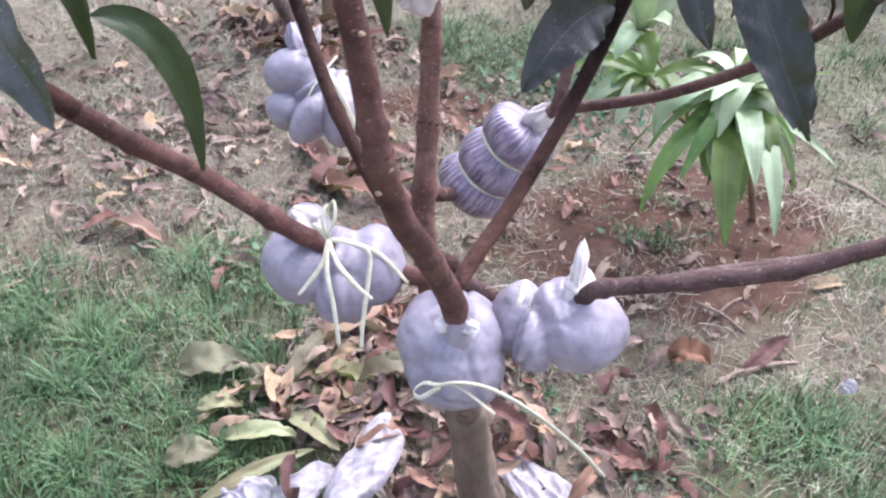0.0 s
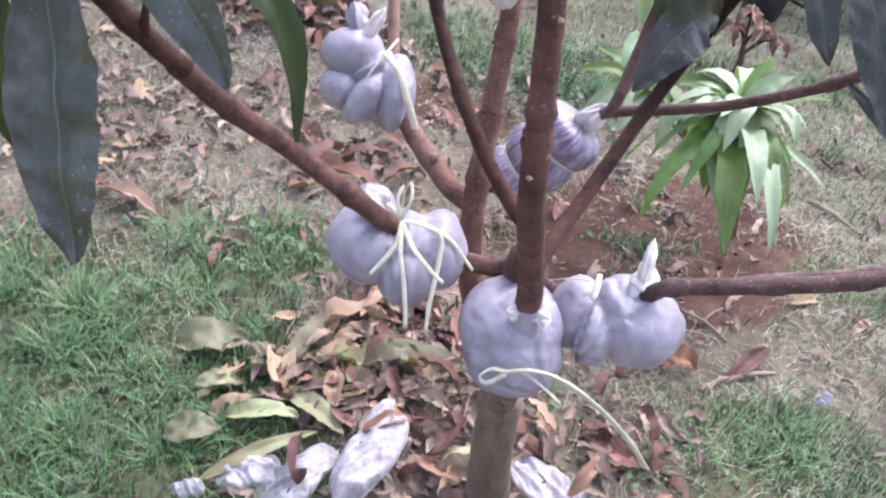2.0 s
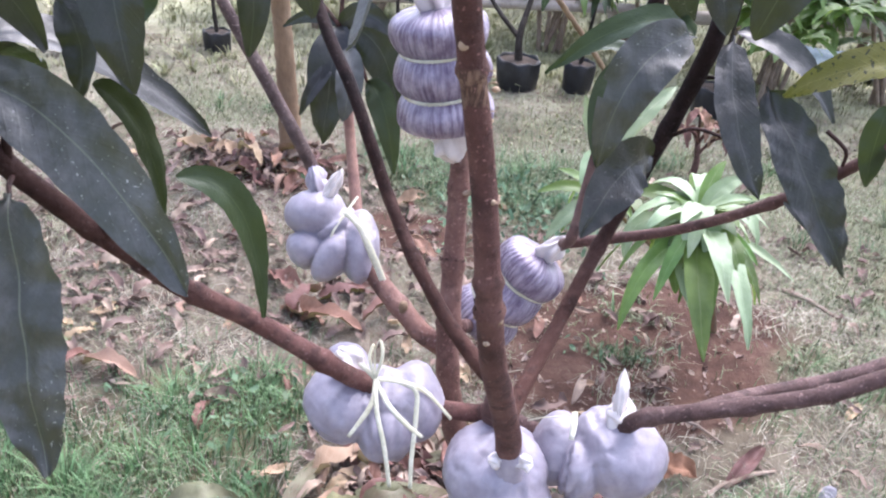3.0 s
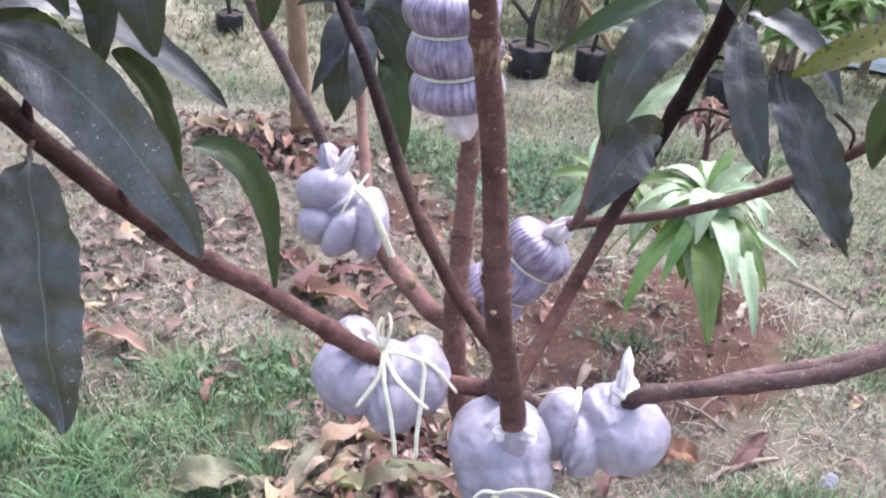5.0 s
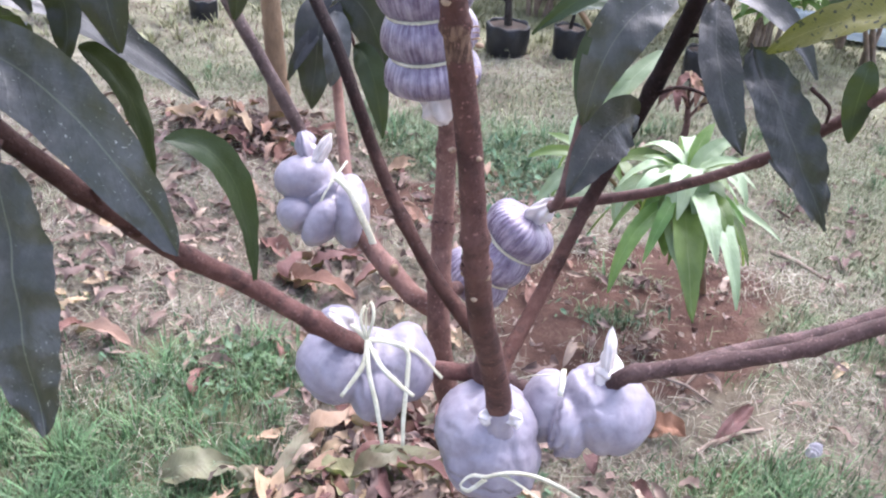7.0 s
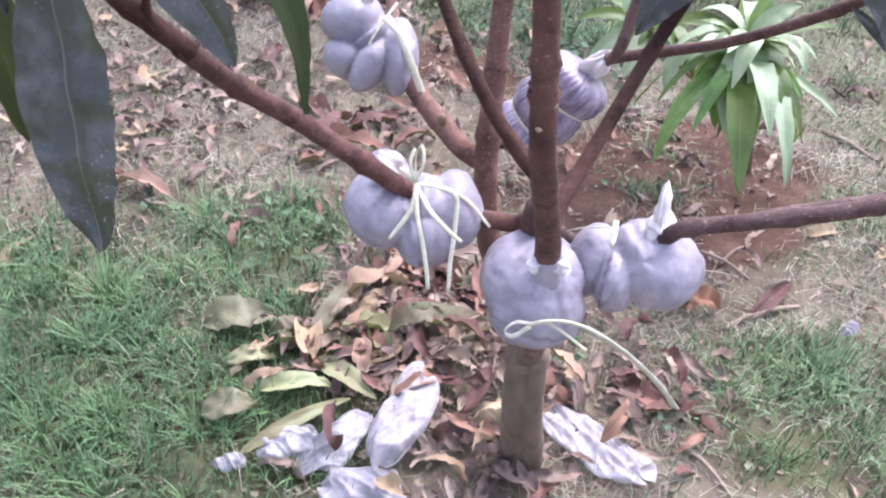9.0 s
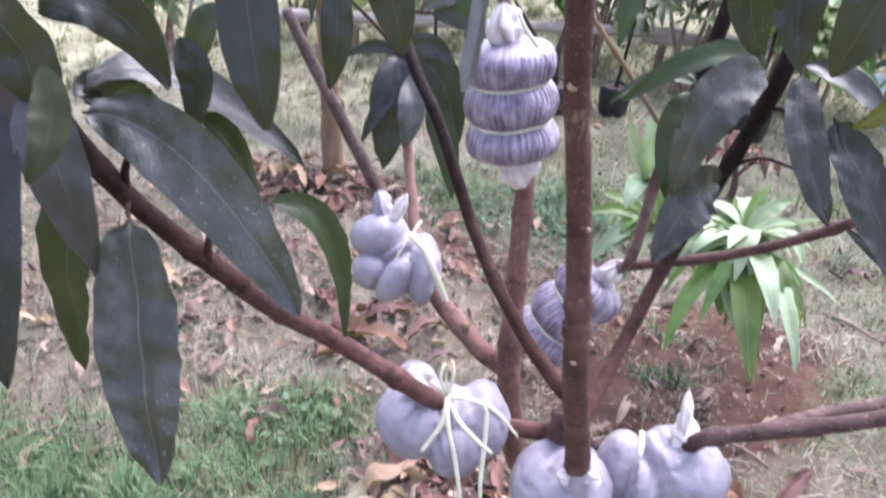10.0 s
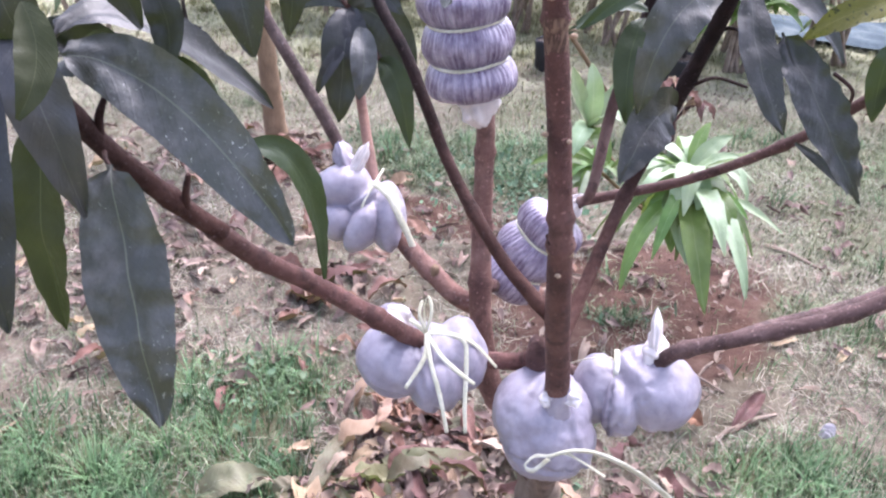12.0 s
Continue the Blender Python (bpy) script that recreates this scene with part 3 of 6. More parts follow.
def bare(x, y):
    """Thinning over the heap and the bare red soil."""
    clump = np.sin(7 * x + 2.2 * np.sin(5 * y + 1)) * np.sin(6 * y + 1.7 * np.sin(8 * x)) + 0.6 * np.sin(19 * x + 2 * np.sin(13 * y)) * np.sin(17 * y + x)
    return np.clip(0.72 + 0.5 * clump, 0.12, 1) - np.clip(0.75 * blobs(x, y, HEAP) + 0.58 * np.clip(blobs(x, y, RED), 0, 1), 0, 1)


x, y = scatter(1000000, (-1.7, 0.45), (1.9, 3.2), lambda x, y: (np.clip(green_at(x, y) - 0.12, np.where(y < 1.5, 0.05, 0.0) * bare(x, y), 2) * (y < 1.6)) * 0.3 * (0.55 + 0.45 * (np.sin(17 * x + 3 * np.sin(11 * y)) * np.sin(15 * y + 2 * np.sin(9 * x)) > -0.3)))
tagged(new("grass", blades_mesh("grass", x, y, 0.045, 0.002, 1.1, M_GRASS)), "soft green grass in uneven tufts on the soil", "grass", kind="stuff")


def tufts_mesh(name, x, y, per, height, width, material):
    """Clumps: blades that fan out from each tuft's middle."""
    k = np.repeat(np.arange(len(x)), RNG.integers(per // 2, per, len(x)))
    n = len(k)
    turn, out = RNG.uniform(0, 2 * np.pi, n), RNG.random(n) ** 0.6
    size = RNG.uniform(0.5, 1.2, len(x))[k]
    px, py = x[k] + 0.028 * size * out * np.cos(turn), y[k] + 0.028 * size * out * np.sin(turn)
    h = height * size * RNG.uniform(0.5, 1.2, n)
    turn = turn + RNG.normal(0, 0.5, n)
    lean = 0.25 + 0.9 * out * RNG.uniform(0.5, 1.2, n)
    z = ground_z(px, py) - 0.002
    w = width * RNG.uniform(0.6, 1.3, n)
    dx, dy = np.cos(turn), np.sin(turn)
    v = np.empty((n, 7, 3))
    for q, (a, half) in enumerate(((0, -0.5), (0, 0.5), (0.4, -0.45), (0.4, 0.45), (0.75, -0.3), (0.75, 0.3), (1.0, 0))):
        reach = lean * a ** 1.7
        v[:, q, 0] = px + dx * reach * h - dy * w * half
        v[:, q, 1] = py + dy * reach * h + dx * w * half
        v[:, q, 2] = z + h * (a - 0.38 * lean * a ** 2.4)
    f = (np.array([0, 1, 3, 2, 2, 3, 5, 4, 4, 5, 6])[None] + 7 * np.arange(n)[:, None]).ravel()
    return many(name, (v.reshape(-1, 3), f), np.tile([4, 4, 3], n), material)


x, y = scatter(500000, (-1.9, 1.4), (2.3, 3.0), lambda x, y: np.clip(green_at(x, y) - 0.1, 0.03, 1.4) * 0.65 * np.clip((y - 1.4) / 0.3, 0, 1))
tagged(new("short_grass", blades_mesh("short_grass", x, y, 0.03, 0.0026, 1.6, M_GRASS_PALE, lying=0.35)), "short trodden grass and moss on the soil", "grass", kind="stuff")
x, y = scatter(12000, (-7, -6), (8, 9), lambda x, y: 0.9 * (np.sin(1.3 * x + 2 * np.sin(0.9 * y)) * np.sin(1.1 * y + 1) > -0.35) * (1 - (x > -1.6) * (x < 1.8) * (y > 0.5) * (y < 2.9)))
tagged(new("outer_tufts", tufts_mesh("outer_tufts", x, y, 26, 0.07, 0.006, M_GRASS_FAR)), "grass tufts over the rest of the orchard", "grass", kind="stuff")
x, y = scatter(60000, (-7, -6), (8, 9), lambda x, y: 1 - (x > -1.9) * (x < 2.2) * (y > 0.45) * (y < 3.3))
tagged(new("outer_straw", blades_mesh("outer_straw", x, y, 0.09, 0.004, 1.1, M_STRAW, lying=0.95)), "dry straw over the rest of the orchard", "straw", kind="stuff")
x, y = scatter(500000, (-6, -4), (7, 9), lambda x, y: 0.1 * (np.sin(1.3 * x + 2 * np.sin(0.9 * y)) * np.sin(1.1 * y + 1) > -0.2) * (1 - (x > -1.8) * (x < 2.2) * (y > 0.45) * (y < 2.9)))
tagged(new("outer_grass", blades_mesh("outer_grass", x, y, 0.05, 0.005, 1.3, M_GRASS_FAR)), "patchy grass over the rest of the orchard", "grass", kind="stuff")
x, y = scatter(3200, (-1.6, 0.5), (1.7, 2.8), lambda x, y: (green_at(x, y) - 0.25) * 0.62)
tagged(new("grass_tufts", tufts_mesh("grass_tufts", x, y, 46, 0.07, 0.0022, M_GRASS)), "feathery green grass tufts of uneven height", "grass", kind="stuff")
clumps = np.array([(0.54, 1.17), (0.51, 1.08), (0.61, 1.16), (0.45, 1.10), (0.56, 1.05), (0.39, 0.97), (-0.63, 1.01), (-0.59, 1.07), (-0.65, 0.95), (-0.68, 0.86), (-0.51, 1.03), (-0.56, 0.72), (-0.54, 0.89), (-0.56, 0.64), (-0.43, 0.85)])
x, y = (np.repeat(clumps, 3, 0) + RNG.normal(0, 0.03, (3 * len(clumps), 2))).T
tagged(new("tall_tufts", tufts_mesh("tall_tufts", x, y, 30, 0.065, 0.0019, M_GRASS_TALL)), "taller light green grass tufts with arching blades", "grass", kind="stuff")
x, y = scatter(1500, (-1.6, 0.5), (1.7, 2.8), lambda x, y: 0.5 * bare(x, y))
tagged(new("dry_tufts", tufts_mesh("dry_tufts", x, y, 14, 0.055, 0.0012, M_STRAW)), "sparse dry grass tufts among the litter", "grass", kind="stuff")
x, y = scatter(260000, (-3.5, 2.6), (4.5, 7.5), lambda x, y: np.clip(green_at(x, y), 0.12, 1) * 0.6 * np.clip((y - 2.5) / 0.6, 0, 1))
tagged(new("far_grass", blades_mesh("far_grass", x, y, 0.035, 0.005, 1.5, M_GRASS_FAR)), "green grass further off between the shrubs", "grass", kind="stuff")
x, y = scatter(230000, (-1.9, 0.45), (2.2, 3.6), lambda x, y: 0.55 * bare(x, y) - 0.4 * np.clip(green_at(x, y), 0, 1))
tagged(new("straw", blades_mesh("straw", x, y, 0.05, 0.0013, 1.1, M_STRAW, lying=0.93)), "dry straw lying thinly over the soil", "straw", kind="stuff")



def fibres_mesh(name, x, y, length, width, material, lift=0.01):
    """Thin stalks lying on the soil, each bent along its length."""
    n = len(x)
    turn, bend = RNG.uniform(0, 2 * np.pi, n), RNG.normal(0, 1.1, n)
    step, rise = length * RNG.uniform(0.35, 1.2, n) / 4, lift * RNG.uniform(0.2, 1.4, n)
    w = width * RNG.uniform(0.6, 1.4, n)
    v = np.empty((n, 10, 3))
    px, py = x, y
    for s in range(5):
        a = turn + bend * (s / 4) ** 1.3
        z = ground_z(px, py) + 0.003 + rise * math.sin(math.pi * (0.15 + 0.75 * s / 4))
        thin = w * (1 - 0.12 * s)
        for k, half in ((0, -0.5), (1, 0.5)):
            v[:, 2 * s + k] = np.stack([px - np.sin(a) * thin * half, py + np.cos(a) * thin * half, z + 0.4 * thin * half], -1)
        px, py = px + step * np.cos(a), py + step * np.sin(a)
    f = np.concatenate([np.array([2 * s, 2 * s + 1, 2 * s + 3, 2 * s + 2]) for s in range(4)])
    f = (f[None] + 10 * np.arange(n)[:, None]).ravel()
    return many(name, (v.reshape(-1, 3), f), np.full(4 * n, 4), material)


x, y = scatter(52000, (-1.9, 0.45), (2.2, 3.4), lambda x, y: 0.85 * bare(x, y) - 0.5 * np.clip(green_at(x, y), 0, 1))
tagged(new("straw_mat", fibres_mesh("straw_mat", x, y, 0.07, 0.0012, M_STRAW)), "matted thin bent straw stalks on the soil", "straw", kind="stuff")
x, y = scatter(60000, (-1.9, 0.45), (2.2, 3.2), lambda x, y: 0.5 * bare(x, y) * (np.sin(9 * x + 2 * np.sin(7 * y)) * np.sin(8 * y + 1.5 * np.sin(6 * x)) > -0.25))
tagged(new("sparse_grass", fibres_mesh("sparse_grass", x, y, 0.045, 0.0013, M_GRASS_PALE, 0.028)), "thin grey-green grass sparse between the litter", "grass", kind="stuff")


def crumbs_mesh(name, x, y, size, material, tilt=0.5, up=0.004):
    """Small bent flakes or round weed leaves: six-cornered, cupped."""
    n = len(x)
    z = ground_z(x, y) + up * RNG.uniform(0.3, 1.5, n)
    s = size * RNG.uniform(0.4, 1.3, n)
    turn = RNG.uniform(0, 2 * np.pi, n)
    tx, ty = RNG.normal(0, tilt, n), RNG.normal(0, tilt, n)
    thin = RNG.uniform(0.22, 0.7, n)
    v = np.empty((n, 7, 3))
    for k in range(6):
        a = k * np.pi / 3
        lx, ly = np.cos(a) * s, np.sin(a) * s * thin
        ox, oy = lx * np.cos(turn) - ly * np.sin(turn), lx * np.sin(turn) + ly * np.cos(turn)
        v[:, k] = np.stack([x + ox, y + oy, z + tx * ox + ty * oy + 0.25 * s * (k % 2)], -1)
    v[:, 6] = np.stack([x, y, z - 0.12 * s], -1)
    f = np.concatenate([np.array([k, (k + 1) % 6, 6]) for k in range(6)])
    f = (f[None] + 7 * np.arange(n)[:, None]).ravel()
    return many(name, (v.reshape(-1, 3), f), np.full(6 * n, 3), material)


x, y = scatter(40000, (-1.9, 0.45), (2.2, 3.4), lambda x, y: 0.75 - 0.4 * green_at(x, y) - 0.55 * np.clip(blobs(x, y, RED), 0, 1))
tagged(new("leaf_crumbs", crumbs_mesh("leaf_crumbs", x, y, 0.0065, M_CRUMB)), "crumbled brown leaf bits strewn over the soil", "leaf litter", kind="stuff")
x, y = scatter(45000, (-1.2, 0.5), (1.2, 2.9), lambda x, y: 0.85 * blobs(x, y, [(-0.49, 1.25, 0.16, 0.08, 0.7), (0.09, 1.05, 0.06, 0.05, 0.6), (-0.08, 2.32, 0.3, 0.14, 0.6), (0.275, 1.57, 0.1, 0.05, 0.5), (0.072, 0.988, 0.03, 0.02, 0.7), (0.112, 0.93, 0.03, 0.02, 0.7), (0.15, 1.145, 0.05, 0.03, 0.6), (0.175, 0.915, 0.03, 0.02, 0.6), (-0.42, 1.17, 0.1, 0.05, 0.35), (0.34, 0.93, 0.1, 0.04, 0.25)]))
tagged(new("weeds", crumbs_mesh("weeds", x, y, 0.0075, M_WEED, 0.7, 0.022)), "low broad-leaved green weeds on the soil", "weeds", kind="stuff")
x, y = np.array([RNG.normal(0.03, 0.15, 520), RNG.normal(2.17, 0.15, 520)])
tagged(new("herb_patch", crumbs_mesh("herb_patch", x, y, 0.0095, M_HERB, 0.7, 0.04)), "patch of low bluish-green broad-leaved herbs", "herbs", kind="stuff")


# ---- mango tree ----
TREE = thing("mango_tree", (0.052, 0.82, 0.0), "young mango tree with reddish-brown branches carrying wrapped air layers", "tree")
trunk = stem("trunk", [(0.056, 0.83, -0.03), (0.047, 0.805, 0.07), (0.030, 0.76, 0.21), (0.018, 0.738, 0.34), (0.0, 0.82, 0.42)], [0.036, 0.031, 0.026, 0.0225, 0.0176], M_BARK_OLD, TREE, "grey-brown ridged trunk", sides=24, rough=0.16, joints=(0.7,))
# added ridge: its valley makes the dark shadow line down the trunk
stem("stem", [(0.030, 0.714, 0.352), (0.037, 0.727, 0.276), (0.046, 0.741, 0.199), (0.060, 0.775, 0.100), (0.072, 0.815, -0.02)], [0.0115, 0.0125, 0.0135, 0.015, 0.018], M_BARK_OLD, trunk, "ridge added along the trunk to form its dark groove", sides=16, rough=0.18, seed=3)
lead = stem("branch", [(0.0, 0.82, 0.40), (-0.036, 0.806, 0.395), (-0.063, 0.818, 0.491), (-0.073, 0.850, 0.620), (-0.079, 0.859, 0.738), (-0.092, 0.860, 0.786), (-0.120, 0.851, 0.908), (-0.132, 0.833, 1.002)], [0.0165, 0.0152, 0.0136, 0.0112, 0.0101, 0.0092, 0.0066, 0.0056], M_BARK_RED, TREE, joints=(0.35, 0.42, 0.52), seed=2)
WHORL = (-0.009, 0.689, 0.558)
mid = stem("branch", [(0.012, 0.74, 0.33), (0.01, 0.72, 0.42), WHORL, (-0.009, 0.691, 0.579)], [0.0163, 0.0143, 0.0122, 0.0061], M_BARK, TREE, "knotty brown stub", rough=0.2, seed=4)
front = stem("branch", [(0.02, 0.72, 0.34), (0.016, 0.665, 0.45), (0.012, 0.647, 0.516), (0.006, 0.630, 0.575), (-0.009, 0.575, 0.668), (-0.019, 0.530, 0.731), (-0.027, 0.503, 0.793), (-0.035, 0.496, 0.849), (-0.041, 0.490, 0.888), (-0.047, 0.480, 0.922), (-0.054, 0.466, 0.965), (-0.062, 0.430, 1.030)], [0.0163, 0.0146, 0.0114, 0.0096, 0.0080, 0.0073, 0.0069, 0.0069], M_BARK_WORN, TREE, "upright reddish-brown shoot with node rings", sides=18, joints=(0.545, 0.58, 0.88), step=0.005, seed=6)
left = stem("branch", [WHORL, (-0.025, 0.710, 0.531), (-0.081, 0.701, 0.539), (-0.136, 0.682, 0.572), (-0.156, 0.661, 0.600), (-0.223, 0.647, 0.648), (-0.265, 0.620, 0.688), (-0.291, 0.584, 0.736)], [0.0092, 0.0092, 0.0093, 0.0094, 0.0091, 0.0088, 0.0085, 0.0084], M_BARK_LIMB, TREE, joints=(0.6, 0.85), seed=8)
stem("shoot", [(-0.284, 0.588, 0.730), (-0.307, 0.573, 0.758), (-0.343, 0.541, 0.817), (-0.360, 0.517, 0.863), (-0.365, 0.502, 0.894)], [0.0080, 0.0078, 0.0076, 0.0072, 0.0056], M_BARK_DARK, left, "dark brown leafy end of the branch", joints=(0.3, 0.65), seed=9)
right = stem("branch", [WHORL, (0.039, 0.710, 0.520), (0.093, 0.696, 0.535), (0.115, 0.678, 0.575), (0.127, 0.664, 0.598), (0.201, 0.653, 0.635), (0.257, 0.649, 0.663), (0.302, 0.646, 0.696), (0.390, 0.630, 0.766)], [0.0086, 0.0086, 0.0084, 0.0077, 0.0074, 0.0070, 0.0068, 0.0062], M_BARK_GREY, TREE, joints=(0.5, 0.62, 0.75), seed=10)
stem("branch", [(0.162, 0.675, 0.604), (0.230, 0.735, 0.585), (0.324, 0.784, 0.584), (0.397, 0.819, 0.597), (0.553, 0.862, 0.665)], [0.0046, 0.0060, 0.0067, 0.0068, 0.0066], M_BARK_GREY, TREE, joints=(0.4,), seed=12)
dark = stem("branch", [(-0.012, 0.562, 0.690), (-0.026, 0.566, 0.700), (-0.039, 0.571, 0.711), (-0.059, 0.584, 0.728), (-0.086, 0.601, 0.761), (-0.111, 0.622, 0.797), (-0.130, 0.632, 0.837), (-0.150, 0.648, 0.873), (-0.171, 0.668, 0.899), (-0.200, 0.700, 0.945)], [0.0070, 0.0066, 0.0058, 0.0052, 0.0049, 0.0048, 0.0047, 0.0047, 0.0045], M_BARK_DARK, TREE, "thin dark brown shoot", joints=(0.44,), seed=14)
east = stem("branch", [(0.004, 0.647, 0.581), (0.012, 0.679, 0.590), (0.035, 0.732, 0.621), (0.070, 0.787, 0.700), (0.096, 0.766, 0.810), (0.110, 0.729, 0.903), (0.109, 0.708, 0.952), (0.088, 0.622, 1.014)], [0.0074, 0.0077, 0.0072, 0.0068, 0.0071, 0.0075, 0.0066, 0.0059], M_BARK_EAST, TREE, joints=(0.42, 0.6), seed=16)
back_left = stem("branch", [(-0.062, 0.831, 0.510), (-0.097, 0.843, 0.519), (-0.122, 0.858, 0.534), (-0.159, 0.882, 0.557), (-0.225, 0.938, 0.610), (-0.249, 0.936, 0.655), (-0.270, 0.931, 0.699), (-0.308, 0.932, 0.766), (-0.335, 0.924, 0.82), (-0.358, 0.914, 0.872)], [0.0125, 0.012, 0.0122, 0.011, 0.0082, 0.0078, 0.0075, 0.0070, 0.0058], M_BARK_REAR, TREE, joints=(0.25,), seed=18)
stub = stem("stub", [(-0.124, 0.854, 0.537), (-0.123, 0.851, 0.551)], [0.0065, 0.0045], M_BARK_TAN, back_left, "short cut stub", sides=10)
pink = stem("branch", [(-0.198, 0.976, 0.523), (-0.229, 1.067, 0.572), (-0.256, 1.128, 0.660), (-0.272, 1.136, 0.778)], [0.008, 0.0078, 0.0070, 0.0055], M_BARK_PINK, TREE, "slim pinkish shoot", seed=20)
back = stem("branch", [(-0.057, 0.854, 0.528), (-0.037, 0.942, 0.481), (0.005, 0.952, 0.534), (0.043, 0.942, 0.600), (0.060, 0.932, 0.616), (0.148, 0.866, 0.681), (0.217, 0.802, 0.756), (0.254, 0.756, 0.818), (0.274, 0.728, 0.860)], [0.0085, 0.0085, 0.0085, 0.0081, 0.0065, 0.0056, 0.0054, 0.0054, 0.0050], M_BARK, TREE, joints=(0.48, 0.75), seed=22)
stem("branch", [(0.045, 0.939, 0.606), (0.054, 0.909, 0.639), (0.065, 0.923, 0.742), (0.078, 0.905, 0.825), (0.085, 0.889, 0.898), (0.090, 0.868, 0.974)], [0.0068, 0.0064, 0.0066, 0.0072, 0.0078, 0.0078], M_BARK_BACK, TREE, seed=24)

# cut marks on the upright shoot
for at in ((-0.056, 0.458, 0.963), (-0.034, 0.497, 0.789), (-0.020, 0.497, 0.788)):
    big = 0.0029 if at[2] > 0.9 else 0.0025
    v, f = tube([Vector(at) + Vector((0, 0.006, 0)), Vector(at) + Vector((0, 0.0012, 0.0005))], [big, big * 0.9], step=0.002, sides=10)
    part("bud_scar", mesh_of("bud_scar", v, f, M_BARK_TAN if big > 0.003 else M_SCAR), front, "pale scar")
    if big > 0.003:
        rim = [Vector(at) + Vector((0.0030 * math.cos(q), 0.0017, 0.0030 * math.sin(q))) for q in np.linspace(0, 2 * math.pi, 17)]
        v, f = tube(rim, [0.0007, 0.0009, 0.0007], step=0.001, sides=6, rough=0.3)
        part("bud_scar", mesh_of("bud_scar", v, f, M_BARK_DARK), front, "dark rim of a cut scar")
for at, big in (((-0.0418, 0.4787, 0.9467), 1.3), ((-0.0403, 0.4758, 0.9415), 1.6), ((-0.0412, 0.477, 0.9445), 1.0), ((-0.0386, 0.4695, 0.9302), 0.8)):
    p = Vector(at)
    v, f = tube([p - Vector((0.0022 * big, 0, 0)), p + Vector((0.0003, -0.0005, 0.0008 * big)), p + Vector((0.0012 * big, 0, 0.0002))], [0.0005, 0.0008 * big, 0.0003], step=0.0008, sides=7, rough=0.6, flat=0.4)
    part("bark_flake", mesh_of("bark_flake", v, f, M_SCAR), front, "pale torn flake of bark")
for at in ((-0.041, 0.489, 0.918), (-0.0395, 0.482, 0.937), (-0.0335, 0.489, 0.872), (-0.048, 0.487, 0.876), (-0.0425, 0.497, 0.845), (-0.026, 0.500, 0.770), (-0.012, 0.534, 0.722), (-0.001, 0.575, 0.662)):
    p = Vector(at)
    v, f = tube([p - Vector((0.0016, 0, 0)), p + Vector((0, -0.0012, 0.0006)), p + Vector((0.0018, 0, 0))], [0.0009, 0.0019, 0.0008], step=0.001, sides=7, rough=0.3)
    part("bud_scar", mesh_of("bud_scar", v, f, M_SCAR), front, "pale scar")
for points in ([(0.103, 0.750, 0.828), (0.121, 0.749, 0.836), (0.152, 0.755, 0.828)], [(0.110, 0.743, 0.877), (0.117, 0.733, 0.885), (0.126, 0.731, 0.884)], [(0.228, 0.764, 0.844), (0.244, 0.754, 0.833), (0.246, 0.754, 0.819)], [(-0.344, 0.535, 0.820), (-0.334, 0.515, 0.823), (-0.325, 0.502, 0.824)]):
    stem("petiole", points, [0.002, 0.0017, 0.0014], M_BARK_DARK, east if points[0][0] > 0 else left, "thin dark leaf stalk", sides=7, step=0.004)

# scaly node rings round the upright shoot and the leader
def node_ring(parent, at, way, radius, seed):
    c, w = Vector(at), Vector(way).normalized()
    s1 = w.orthogonal().normalized()
    s2 = w.cross(s1)
    pieces = []
    r = random.Random(seed)
    for k in range(9):
        t = 2 * math.pi * k / 9 + r.uniform(-0.2, 0.2)
        out = s1 * math.cos(t) + s2 * math.sin(t)
        side = w.cross(out)
        base = c + out * radius * 0.93 + w * r.uniform(-0.0018, 0.0018)
        q = r.uniform(0.7, 1.25)
        pieces.append(tube([base - side * 0.0028 * q, base + out * 0.0011 * q + w * 0.0008, base + side * 0.0028 * q], [0.0009, 0.0016 * q, 0.0008], step=0.0014, sides=6, rough=0.3))
    part("node_ring", mesh_of("node_ring", *joined(pieces), M_BARK_TAN if seed % 2 else M_BARK_DARK), parent, "scaly ring of old bud marks")


for at, to, rad, owner in [((-0.030, 0.501, 0.812), (-0.036, 0.496, 0.851), 0.0077, front), ((-0.0275, 0.503, 0.796), (-0.035, 0.496, 0.849), 0.0078, front), ((-0.073, 0.850, 0.620), (-0.079, 0.859, 0.738), 0.0115, lead), ((-0.077, 0.858, 0.696), (-0.079, 0.859, 0.738), 0.0105, lead), ((-0.068, 0.833, 0.540), (-0.073, 0.850, 0.620), 0.0128, lead)]:
    node_ring(owner, at, Vector(to) - Vector(at), rad, int(at[2] * 1000))
for points in ([(-0.305, 0.570, 0.757), (-0.302, 0.566, 0.776), (-0.297, 0.562, 0.793)], [(-0.346, 0.536, 0.826), (-0.343, 0.533, 0.845), (-0.334, 0.528, 0.862)]):
    stem("spur", points, [0.004, 0.003, 0.002], M_BARK_DARK, left, sides=8)

# leaves: (branch, material, base, bend, tip, width, extras)
UPF = (0, -0.75, 0.66)
def tree_leaf(branch, material, base, bend, tip, width, seed, **more):
    leaf_part(branch, material, base, bend, tip, width, seed=seed * 1.3, **more)


tree_leaf(left, M_LEAF_DUST_SHEEN, (-0.324, 0.500, 0.827), (-0.305, 0.457, 0.758), (-0.283, 0.428, 0.671), 0.056, 0, face=(0.1, -0.9, 0.3), full=0.6, rows=44, cols=10, quilt=0.04)
